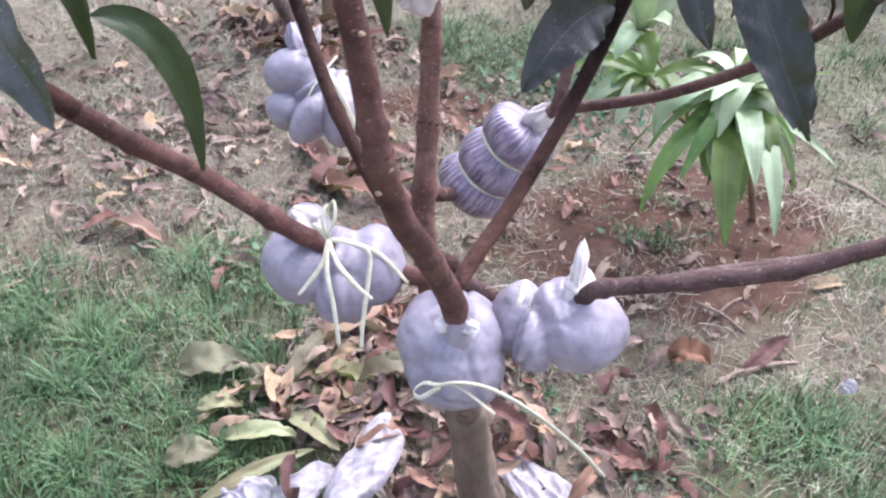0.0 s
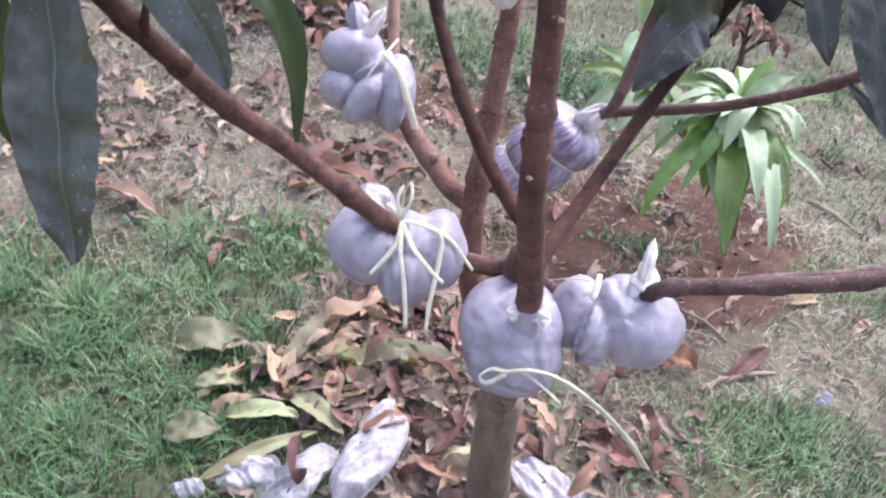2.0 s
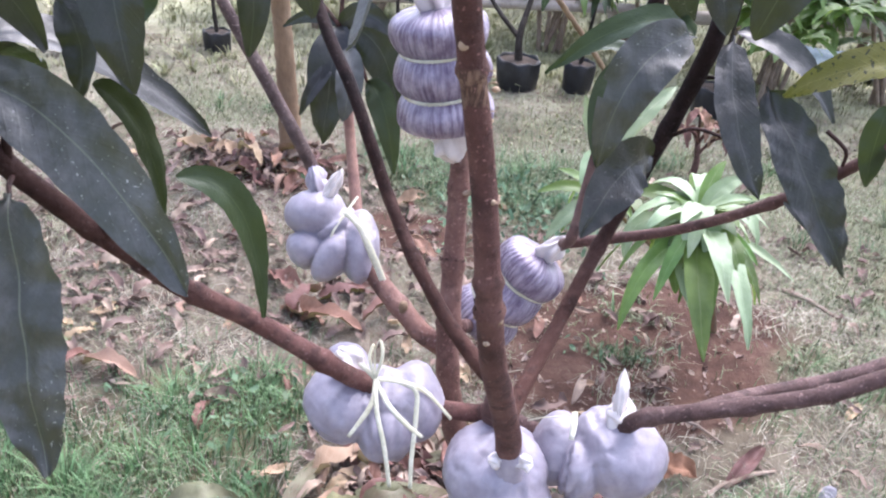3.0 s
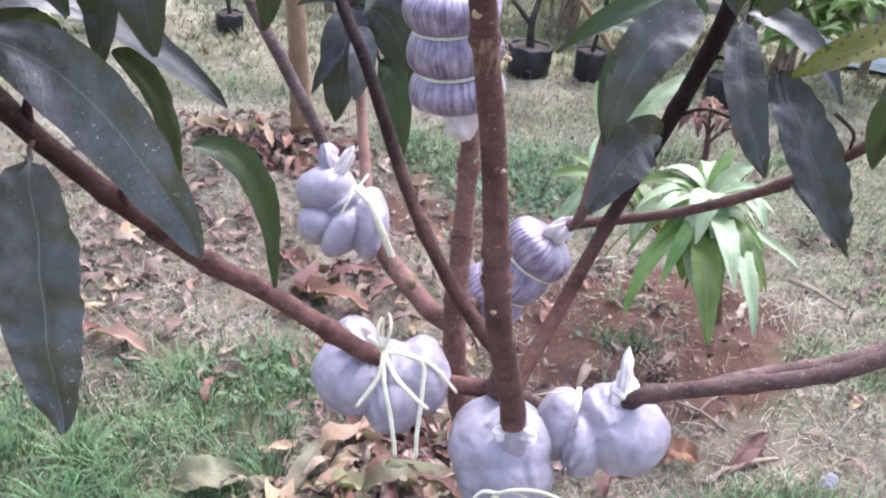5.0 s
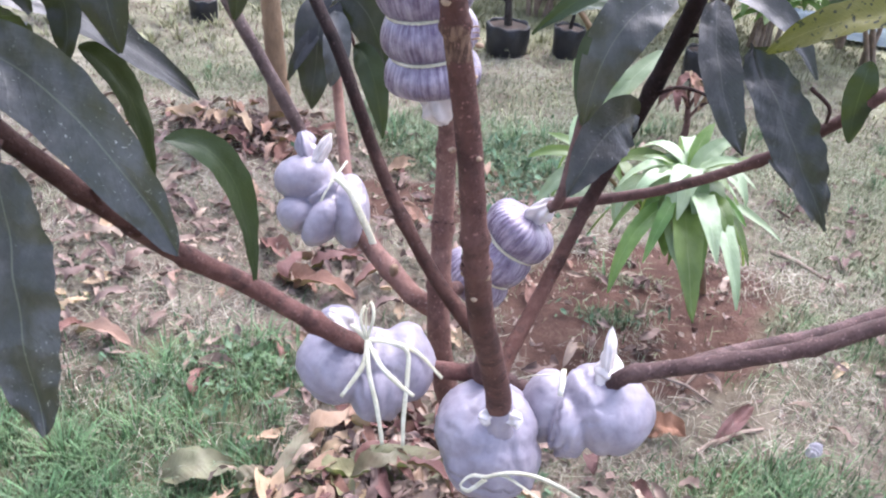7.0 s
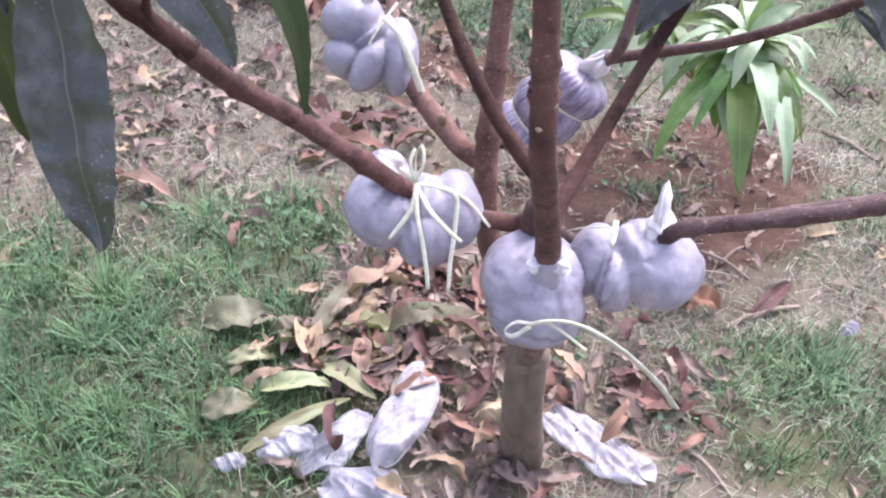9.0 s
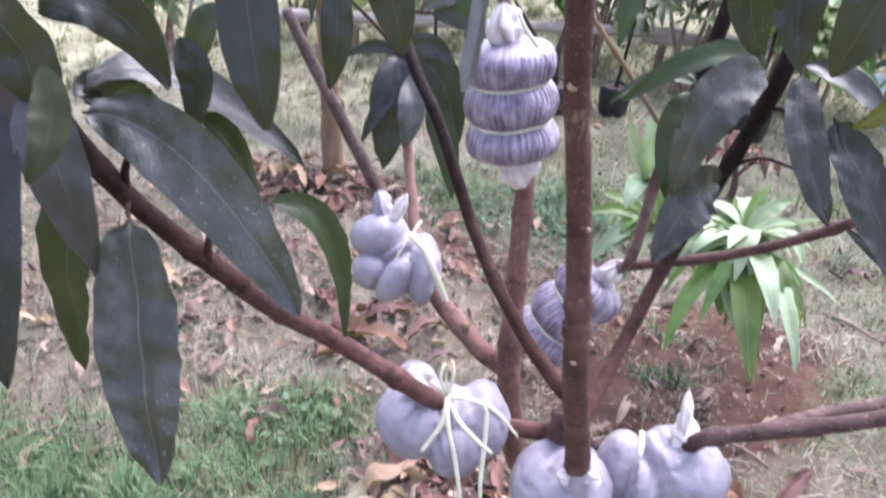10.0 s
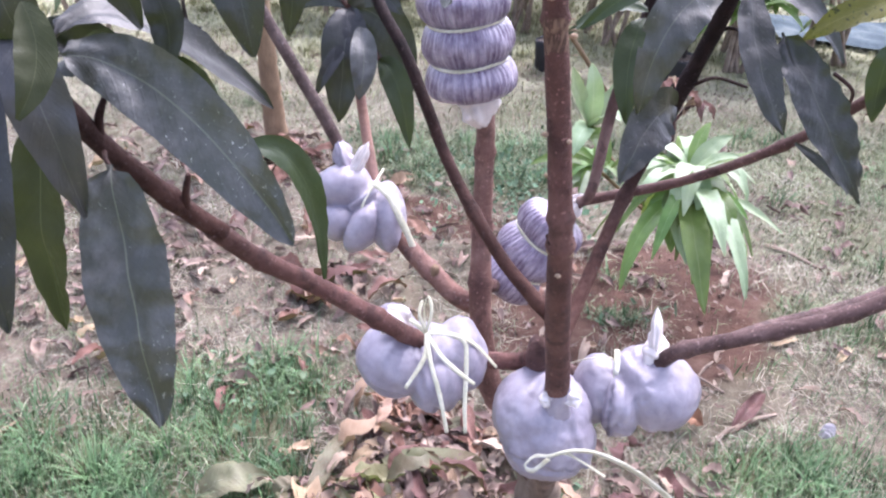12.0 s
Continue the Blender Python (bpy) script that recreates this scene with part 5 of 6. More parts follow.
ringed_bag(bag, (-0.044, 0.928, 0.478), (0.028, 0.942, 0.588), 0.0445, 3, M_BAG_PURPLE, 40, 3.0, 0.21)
tuft(bag, (0.023, 0.941, 0.577), (0.047, 0.935, 0.620), 0.0135, M_CLEAR, 21, "neck")
# ringed one on the leader
c = (-0.103, 0.851, 0.825)
bag = thing("air_layer", c, "purple-grey pleated air layer tied into three stacked rings", "air layer", GROUP)
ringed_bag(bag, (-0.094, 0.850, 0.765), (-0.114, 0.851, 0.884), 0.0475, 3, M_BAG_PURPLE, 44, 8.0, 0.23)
tuft(bag, (-0.094, 0.850, 0.773), (-0.079, 0.855, 0.732), 0.019, M_CLEAR, 23, "sleeve")
tuft(bag, (-0.113, 0.850, 0.879), (-0.124, 0.843, 0.920), 0.014, M_CLEAR, 24, "neck")
twine(bag, [(-0.084, 0.816, 0.890), (-0.097, 0.819, 0.904), (-0.106, 0.822, 0.918)], 0.003)


# ---- young plant on the red soil ----
def rosette(parent, at, count, reach, width, material, seed, droop=0.5, face=None, lift=0.5, arc=(0, 360)):
    """A ring of leaves that rise, arch and hang from one point."""
    r = random.Random(seed)
    a = Vector(at)
    for i in range(count):
        t = radians(arc[0] + (arc[1] - arc[0]) * (i + r.uniform(-0.3, 0.3)) / count)
        out = Vector((math.cos(t), math.sin(t), 0))
        k = reach * r.uniform(0.7, 1.15)
        bend = a + out * k * 0.55 + Vector((0, 0, lift * k * r.uniform(0.4, 1.1)))
        tip = a + out * k * r.uniform(0.75, 1.0) - Vector((0, 0, droop * k * r.uniform(0.3, 1.2)))
        leaf_part(parent, material, a, bend, tip, width * r.uniform(0.8, 1.15), face=(out.x * 0.3, out.y * 0.3, 1), seed=seed + i * 0.7, rows=10, cols=4)


foot = (0.504, 1.722)
young = thing("mango_sapling", (*foot, 0.02), "young mango sapling with pale green drooping leaves on red soil", "sapling")
sap = stem("stem", [(*foot, -0.01), (0.407, 1.577, 0.246), (0.349, 1.534, 0.354), (0.350, 1.551, 0.390)], [0.008, 0.007, 0.006, 0.004], M_BARK_TAN, young, "slim green-brown stem", sides=10)
def young_leaf(base, bend, tip, wide, material, seed):
    leaf_part(sap, material, base, bend, tip, wide, face=(0.05, -0.45, 0.9), seed=seed * 2.1, rows=14, cols=5, fold=0.3, wave=0.12)


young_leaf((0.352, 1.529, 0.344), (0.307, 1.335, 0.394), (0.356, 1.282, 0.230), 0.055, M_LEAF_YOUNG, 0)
young_leaf((0.355, 1.533, 0.355), (0.341, 1.387, 0.452), (0.375, 1.315, 0.334), 0.046, M_LEAF_SKYLIT, 1)
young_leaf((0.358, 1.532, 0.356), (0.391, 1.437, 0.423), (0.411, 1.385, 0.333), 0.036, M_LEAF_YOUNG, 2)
young_leaf((0.361, 1.532, 0.357), (0.397, 1.381, 0.407), (0.430, 1.305, 0.252), 0.038, M_LEAF_SKYLIT, 3)
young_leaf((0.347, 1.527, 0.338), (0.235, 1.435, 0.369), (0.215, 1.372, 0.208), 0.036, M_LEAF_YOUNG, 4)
young_leaf((0.350, 1.526, 0.339), (0.301, 1.455, 0.351), (0.341, 1.413, 0.253), 0.044, M_LEAF_SKYLIT, 5)
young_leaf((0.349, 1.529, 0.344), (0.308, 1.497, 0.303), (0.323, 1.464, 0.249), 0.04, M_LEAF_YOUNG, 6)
young_leaf((0.363, 1.559, 0.343), (0.463, 1.561, 0.345), (0.551, 1.518, 0.283), 0.022, M_LEAF_SKYLIT, 7)
young_leaf((0.351, 1.547, 0.383), (0.371, 1.566, 0.443), (0.425, 1.578, 0.461), 0.036, M_LEAF_SKYLIT, 8)
young_leaf((0.351, 1.546, 0.381), (0.366, 1.504, 0.452), (0.417, 1.488, 0.455), 0.026, M_LEAF_SKYLIT, 9)
young_leaf((0.349, 1.547, 0.381), (0.300, 1.511, 0.421), (0.266, 1.477, 0.378), 0.036, M_LEAF_SKYLIT, 10)
young_leaf((0.349, 1.548, 0.383), (0.306, 1.575, 0.417), (0.272, 1.571, 0.388), 0.03, M_LEAF_SKYLIT, 11)
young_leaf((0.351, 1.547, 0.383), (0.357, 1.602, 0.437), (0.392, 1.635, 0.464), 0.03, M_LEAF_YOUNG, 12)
young_leaf((0.351, 1.547, 0.383), (0.370, 1.440, 0.465), (0.395, 1.403, 0.453), 0.03, M_LEAF_SKYLIT, 13)
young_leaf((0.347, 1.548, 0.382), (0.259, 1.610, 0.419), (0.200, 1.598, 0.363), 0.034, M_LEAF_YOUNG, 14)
young_leaf((0.347, 1.539, 0.364), (0.203, 1.561, 0.382), (0.221, 1.508, 0.280), 0.036, M_LEAF_SKYLIT, 15)
young_leaf((0.351, 1.547, 0.383), (0.307, 1.458, 0.459), (0.283, 1.395, 0.430), 0.032, M_LEAF_SKYLIT, 16)
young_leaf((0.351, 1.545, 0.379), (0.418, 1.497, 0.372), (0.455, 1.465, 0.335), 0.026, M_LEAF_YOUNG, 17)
rosette(sap, (0.354, 1.554, 0.375), 9, 0.13, 0.044, M_LEAF_SKYLIT, 41, 0.45, lift=0.6)
rosette(sap, (0.356, 1.552, 0.385), 7, 0.16, 0.04, M_LEAF_SKYLIT, 45, 0.1, lift=0.6)
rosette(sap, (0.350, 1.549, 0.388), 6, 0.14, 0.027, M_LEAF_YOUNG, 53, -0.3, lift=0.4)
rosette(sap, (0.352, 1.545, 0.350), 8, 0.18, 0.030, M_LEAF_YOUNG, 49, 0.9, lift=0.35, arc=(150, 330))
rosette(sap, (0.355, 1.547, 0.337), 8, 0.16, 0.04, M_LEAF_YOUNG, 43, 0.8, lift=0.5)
side_shoot = stem("side_shoot", [(0.404, 1.581, 0.250), (0.304, 1.653, 0.242), (0.189, 1.700, 0.313)], [0.006, 0.005, 0.0035], M_BARK_TAN, young, sides=8)
for i, (bend, tip, wide) in enumerate([((0.112, 1.698, 0.357), (0.041, 1.688, 0.317), 0.03), ((0.117, 1.660, 0.321), (0.070, 1.626, 0.240), 0.038), ((0.152, 1.723, 0.352), (0.079, 1.763, 0.345), 0.03), ((0.207, 1.662, 0.361), (0.234, 1.616, 0.320), 0.03), ((0.164, 1.628, 0.317), (0.148, 1.579, 0.258), 0.036), ((0.188, 1.720, 0.359), (0.209, 1.779, 0.378), 0.03), ((0.138, 1.693, 0.280), (0.105, 1.684, 0.251), 0.034)]):
    leaf_part(side_shoot, (M_LEAF_YOUNG, M_LEAF_SKYLIT)[i % 3 == 1], (0.189, 1.700, 0.313), bend, tip, wide, face=(0.05, -0.45, 0.9), seed=i * 1.7 + 30, rows=12, cols=4, fold=0.3)

side_tip = (0.164, 1.730, 0.398)
stem("side_shoot", [(0.304, 1.653, 0.242), (0.250, 1.700, 0.300), side_tip], [0.0045, 0.004, 0.003], M_BARK_TAN, young, sides=8)
for i, (bend, tip) in enumerate((
        ((0.118, 1.680, 0.478), (0.099, 1.660, 0.552)),
        ((0.160, 1.700, 0.486), (0.145, 1.720, 0.544)),
        ((0.182, 1.660, 0.472), (0.208, 1.620, 0.458)),
        ((0.134, 1.660, 0.436), (0.123, 1.630, 0.371)),
        ((0.171, 1.650, 0.418), (0.198, 1.620, 0.362)),
        ((0.203, 1.740, 0.469), (0.233, 1.760, 0.490)),
        ((0.235, 1.770, 0.500), (0.303, 1.834, 0.540)))):
    leaf_part(side_shoot, (M_LEAF_SKYLIT, M_LEAF_YOUNG)[i == 4], side_tip, bend, tip, 0.044, face=(0.05, -0.6, 0.8), seed=i * 1.9 + 70, rows=12, cols=4, fold=0.3)
rosette(side_shoot, (0.191, 1.709, 0.309), 7, 0.13, 0.034, M_LEAF_YOUNG, 47, 0.5, lift=0.5)

# ---- fallen leaves ----
def torn(i):
    """Broken leaves: a ragged end or a missing side."""
    if i % 3 == 0:
        return None
    cut = 0.35 + 0.13 * (i % 4)
    return (lambda v, u: v > cut + 0.12 * math.sin(u * 11 + i)) if i % 3 == 1 else (lambda v, u: u > 0.55 + 0.25 * math.sin(v * 9 + i) and v > 0.2)


FALLEN = []
for i in range(9):
    r = random.Random(i + 3)
    length, curl = r.uniform(0.085, 0.14), r.uniform(-0.05, 0.07)
    v, f, uv = blade((-length / 2, 0, 0), (0, r.uniform(-0.02, 0.02), curl), (length / 2, 0, r.uniform(0, 0.02)), length * r.uniform(0.27, 0.43), face=(0, 0, 1), fold=r.uniform(0.3, 1.3), wave=0.3, rows=12, cols=5, seed=i * 4.0, twist=r.uniform(-0.9, 0.9), bite=torn(i))
    low = min(q.z for q in v)
    FALLEN.append([mesh_of("fallen_leaf", [q - Vector((0, 0, low)) for q in v], f, m, uv) for m in (M_LEAF_DEAD, M_LEAF_DRY, M_LEAF_PALE)])


def fall(x, y, turn, size, shape, tone, label, group, up=0.004, tilt=(0, 0)):
    ob = new("fallen_leaf", FALLEN[shape % 9][tone])
    z = float(ground_z(x, y)) + up
    ob.matrix_world = Matrix.LocRotScale((x, y, z), Euler((tilt[0], tilt[1], turn)), (size, size, size))
    return tagged(ob, label, "leaf", group)


r = random.Random(5)
def heap_place():
    x, y, rx, ry, w = r.choice(HEAP)
    return r.gauss(x, rx * 0.75), r.gauss(y, ry * 0.75)


for i in range(120):
    fall(*heap_place(), r.uniform(0, 6.28), r.uniform(0.42, 1.0), r.randrange(9), 0 if r.random() < 0.7 else 1,
         "curled brown dead leaf in the heap round the trunk", "dead leaves round the trunk", r.uniform(0.004, 0.045), (r.uniform(-0.6, 0.6), r.uniform(-0.6, 0.6)))
for i in range(34):
    a, d = r.uniform(0, 2 * math.pi), r.random() ** 0.5
    fall(-0.76 + 0.28 * d * math.cos(a), 2.23 + 0.13 * d * math.sin(a), r.uniform(0, 6.28), r.uniform(0.6, 1.1), r.randrange(9), 0 if r.random() < 0.7 else 1,
         "reddish-brown dead leaf heaped at a trunk's foot", "dead leaves at the second trunk", r.uniform(0.0, 0.025), (r.uniform(-0.5, 0.5), r.uniform(-0.5, 0.5)))
for i in range(60):
    x, y = r.uniform(-1.5, 0.2), r.uniform(1.25, 2.2)
    fall(x, y, r.uniform(0, 6.28), r.uniform(0.4, 1.0), r.randrange(9), 1 if r.random() < 0.65 else 0, "dry tan leaf lying on the soil", "scattered dry leaves", r.uniform(0.006, 0.018), (r.uniform(-0.3, 0.3), r.uniform(-0.3, 0.3)))
bits = []
for i in range(1350):
    x, y = heap_place() if i < 380 else (r.gauss(-0.76, 0.18), r.gauss(2.23, 0.09)) if i < 560 else (r.uniform(-1.4, 0.35), r.uniform(1.2, 2.4)) if i < 830 else (r.uniform(0.2, 1.7), r.uniform(0.8, 2.6)) if i < 1080 else (r.gauss(-0.75, 0.4), r.gauss(1.55, 0.24))
    me, k, a = FALLEN[r.randrange(9)][1 if r.random() < 0.5 else 0], r.uniform(0.25, 0.68), r.uniform(0, 6.28)
    turned = Matrix.LocRotScale((x, y, float(ground_z(x, y)) + (r.uniform(0.004, 0.035) if i < 380 else r.uniform(0.004, 0.014))), Euler((r.uniform(-0.4, 0.4), r.uniform(-0.4, 0.4), a)), (k, k, k))
    bits.append(([turned @ v.co for v in me.vertices], [tuple(p.vertices) for p in me.polygons]))
tagged(new("leaf_litter", mesh_of("leaf_litter", *joined(bits), M_CRUMB)), "small dry brown leaves strewn over the soil", "leaf litter", kind="stuff")
for i in range(22):
    a, d = r.uniform(0, 2 * math.pi), r.random() ** 0.6
    fall(-0.22 + 0.2 * d * math.cos(a), 0.97 + 0.16 * d * math.sin(a), r.uniform(0, 6.28), r.uniform(0.6, 1.1), r.randrange(9), 2 if r.random() < 0.4 else 1,
         "curled yellow-green leaf in the litter", "yellowing fallen leaves", r.uniform(0.01, 0.03), (r.uniform(-0.6, 0.6), r.uniform(-0.6, 0.6)))
for (x, y), turn, size, shape, tone in [((-0.735, 1.258), -0.2, 1.0, 3, 1), ((-0.510, 1.178), 1.6, 0.6, 2, 0), ((-0.202, 0.951), 1.9, 0.8, 4, 0), ((-0.399, 1.289), 2.2, 0.6, 5, 0), ((0.243, 0.985), -0.5, 1.25, 6, 0), ((-0.403, 1.536), -0.90, 0.95, 0, 0), ((-0.432, 1.482), 0.85, 1.25, 4, 0), ((-0.354, 1.623), 0.35, 1.19, 8, 0), ((-0.358, 1.510), -0.15, 1.13, 3, 0), ((-0.502, 1.647), -0.65, 1.07, 7, 0), ((-0.427, 1.576), 1.10, 1.01, 2, 0), ((-0.346, 1.676), 0.60, 0.95, 6, 0), ((-0.290, 1.734), 0.10, 1.25, 1, 0), ((-0.205, 0.955), 2.1, 0.9, 3, 0), ((-0.421, 1.539), -0.1, 1.1, 7, 0), ((-0.343, 1.654), 0.2, 0.8, 0, 0), ((-0.867, 1.038), 1.5, 0.8, 8, 1)]:
    fall(x, y, turn, size, shape, tone, "single brown leaf lying on the soil", "scattered dry leaves", 0.006)
for ends, wide in [(((-0.310, 0.940), (-0.272, 1.111)), 0.034), (((-0.490, 0.948), (-0.378, 0.985)), 0.062), (((-0.365, 0.950), (-0.335, 0.985)), 0.034), (((-0.424, 0.774), (-0.350, 0.806)), 0.046), (((-0.290, 0.912), (-0.176, 0.847)), 0.036), (((-0.345, 0.720), (-0.215, 0.844)), 0.022), (((-0.425, 0.880), (-0.355, 0.900)), 0.03), (((-0.028, 1.126), (-0.103, 1.144)), 0.03), (((-0.36, 0.84), (-0.25, 0.862)), 0.035)]:
    (x0, y0), (x1, y1) = ends
    z0, z1 = float(ground_z(x0, y0)) + 0.024, float(ground_z(x1, y1)) + 0.03
    v, f, uv = blade((x0, y0, z0), ((x0 + x1) / 2, (y0 + y1) / 2, z0 + 0.035), (x1, y1, z1), wide, face=(0, -0.3, 1), fold=0.35, wave=0.2, rows=16, cols=7, seed=x0 * 40, twist=0.5 * math.sin(x0 * 90))
    tagged(new("yellowing_leaf", mesh_of("yellowing_leaf", v, f, M_LEAF_PALE, uv)), "limp yellow-green fallen mango leaf on the litter", "leaf", "yellowing fallen leaves")

(x0, y0), (x1, y1) = (-0.200, 1.028), (-0.030, 1.046)
v, f, uv = blade((x0, y0, 0.05), ((x0 + x1) / 2, (y0 + y1) / 2 - 0.03, 0.055), (x1, y1, 0.05), 0.062, face=(0, -0.55, 0.83), fold=0.12, wave=0.1, rows=20, cols=8, seed=4.0, full=0.5, broad=1.0)
tagged(new("yellowing_leaf", mesh_of("yellowing_leaf", v, f, M_LEAF_PALE, uv)), "broad pale green mango leaf lying on the heap", "leaf", "yellowing fallen leaves")

# ---- crumpled plastic by the trunk ----
# single dry leaves that stand out on the bare ground
for base, bend, tip, wide, material, label, seed in (
        ((0.318, 1.222, 0.004), (0.345, 1.232, 0.052), (0.385, 1.228, 0.010), 0.044, M_LEAF_RUST, "curled rusty orange dead leaf on the soil", 3),
        ((0.440, 1.217, 0.006), (0.484, 1.269, 0.030), (0.537, 1.346, 0.008), 0.030, M_LEAF_DEAD, "long curled brown dead leaf on the soil", 5),
        ((0.724, 1.465, 0.006), (0.740, 1.482, 0.030), (0.779, 1.524, 0.008), 0.020, M_LEAF_DRY, "pale tan dead leaf on the soil", 8),
        ((0.600, 1.514, 0.006), (0.625, 1.521, 0.025), (0.667, 1.546, 0.008), 0.028, M_LEAF_DRY, "pale tan dead leaf on the soil", 11)):
    v, f, uv = blade(base, bend, tip, wide, face=(0, -0.35, 1), fold=0.7, wave=0.3, rows=16, cols=6, seed=seed)
    tagged(new("dead_leaf", mesh_of("dead_leaf", v, f, material, uv)), label, "leaf", "single dead leaves")


def crumpled(at, long, wide, turn, seed, label, puff=0.022):
    bm = bmesh.new()
    bmesh.ops.create_grid(bm, x_segments=60, y_segments=40, size=0.5)
    c, s = math.cos(turn), math.sin(turn)
    for v in bm.verts:
        u, w = v.co.x, v.co.y
        edge = 1 + 0.3 * noise.noise(Vector((u * 3 + seed, w * 3, seed)))
        px, py = u * long * edge, w * wide * (1 - 0.25 * abs(u)) * edge * math.sqrt(max(0.05, 1 - (2 * abs(u)) ** 7))
        q = Vector((u * long * 13 + seed, w * wide * 30 + 2 * u, seed))
        ridge = 1 - 2 * abs(noise.noise(q))
        facet = 1 - 2 * abs(noise.noise(q * 2.1 + Vector((3, 1, 0))))
        h = puff * math.sqrt(max(0.0, 1 - 4 * w * w)) + 0.01 * max(0, ridge) ** 1.5 + 0.003 * max(0, facet) ** 2
        h *= min(1.0, 6 * (0.5 - abs(u)) + 0.15)
        x, y = at[0] + c * px - s * py, at[1] + s * px + c * py
        v.co = (x, y, float(ground_z(x, y)) + 0.012 + 2.2 * max(0, puff - 0.01) + h)
    bm.normal_update()
    me = bpy.data.meshes.new("plastic_sheet")
    bm.to_mesh(me)
    bm.free()
    me.materials.append(M_SHEET)
    me.polygons.foreach_set("use_smooth", [True] * len(me.polygons))
    tagged(new("plastic_sheet", me), label, "plastic sheet", "plastic scraps by the trunk")


crumpled((-0.128, 0.815), 0.19, 0.075, 1.42, 3, "crumpled clear-white plastic bag lying on dead leaves")
crumpled((-0.212, 0.772), 0.13, 0.066, 1.1, 9, "crumpled bluish-white plastic scrap on dead leaves", 0.012)
crumpled((-0.165, 0.700), 0.12, 0.06, 0.1, 12, "crumpled white plastic scrap on dead leaves", 0.012)
crumpled((-0.283, 0.752), 0.085, 0.052, 0.35, 15, "small rounded white plastic scrap among yellow leaves", 0.014)
crumpled((-0.355, 0.703), 0.045, 0.024, 0.3, 18, "small white plastic scrap on the soil", 0.012)
crumpled((0.150, 0.850), 0.20, 0.075, -0.5, 21, "flattened white plastic strip beside the trunk", 0.008)
crumpled((0.614, 1.218), 0.03, 0.026, 0.7, 31, "tiny white plastic scrap in the grass", 0.012)

# ---- twigs ----
for a, b, bow, thick in [((0.366, 1.405), (0.458, 1.342), 0.01, 0.0035), ((0.405, 1.375), (0.458, 1.445), 0.012, 0.003), ((0.434, 1.215), (0.545, 1.285), 0.012, 0.0045), ((0.706, 1.961), (0.805, 1.848), 0.008, 0.007), ((0.327, 0.977), (0.398, 0.953), 0.01, 0.003), ((0.295, 0.896), (0.366, 0.820), 0.012, 0.004), ((-0.920, 1.093), (-0.850, 1.125), 0.006, 0.003), ((-0.877, 1.090), (-0.850, 1.101), 0.005, 0.004), ((-0.969, 1.943), (-0.866, 2.050), 0.006, 0.003), ((0.393, 1.184), (0.474, 1.250), 0.012, 0.004)]:
    za, zb = float(ground_z(*a)) + thick, float(ground_z(*b)) + thick
    v, f = tube([(a[0], a[1], za), ((a[0] + b[0]) / 2, (a[1] + b[1]) / 2, (za + zb) / 2 + bow), (b[0], b[1], zb)], [thick, thick * 0.9, thick * 0.6], step=0.01, sides=8, rough=0.3)
    tagged(new("twig", mesh_of("twig", v, f, M_TWIG)), "thin dry twig lying on the ground", "twig", "twigs on the ground")

# ---- second tree ----
second = thing("mango_tree", (*(-0.669, 2.257), 0.02), "neighbouring mango tree with a smooth tan trunk", "tree")
t2 = stem("trunk", [(-0.689, 2.360, -0.049), (-0.704, 2.360, 0.078), (-0.713, 2.350, 0.258), (-0.722, 2.340, 0.424), (-0.737, 2.330, 0.664)], [0.046, 0.035, 0.029, 0.027, 0.025], M_BARK_TAN, second, sides=14, rough=0.12, seed=31)
for k, at in enumerate(((-0.737, 2.330, 0.650), (-0.664, 2.330, 0.715), (-0.837, 2.300, 0.738))):
    rosette(t2, at, 9, 0.2, 0.05, M_LEAF_GREEN, 60 + k, 0.7)


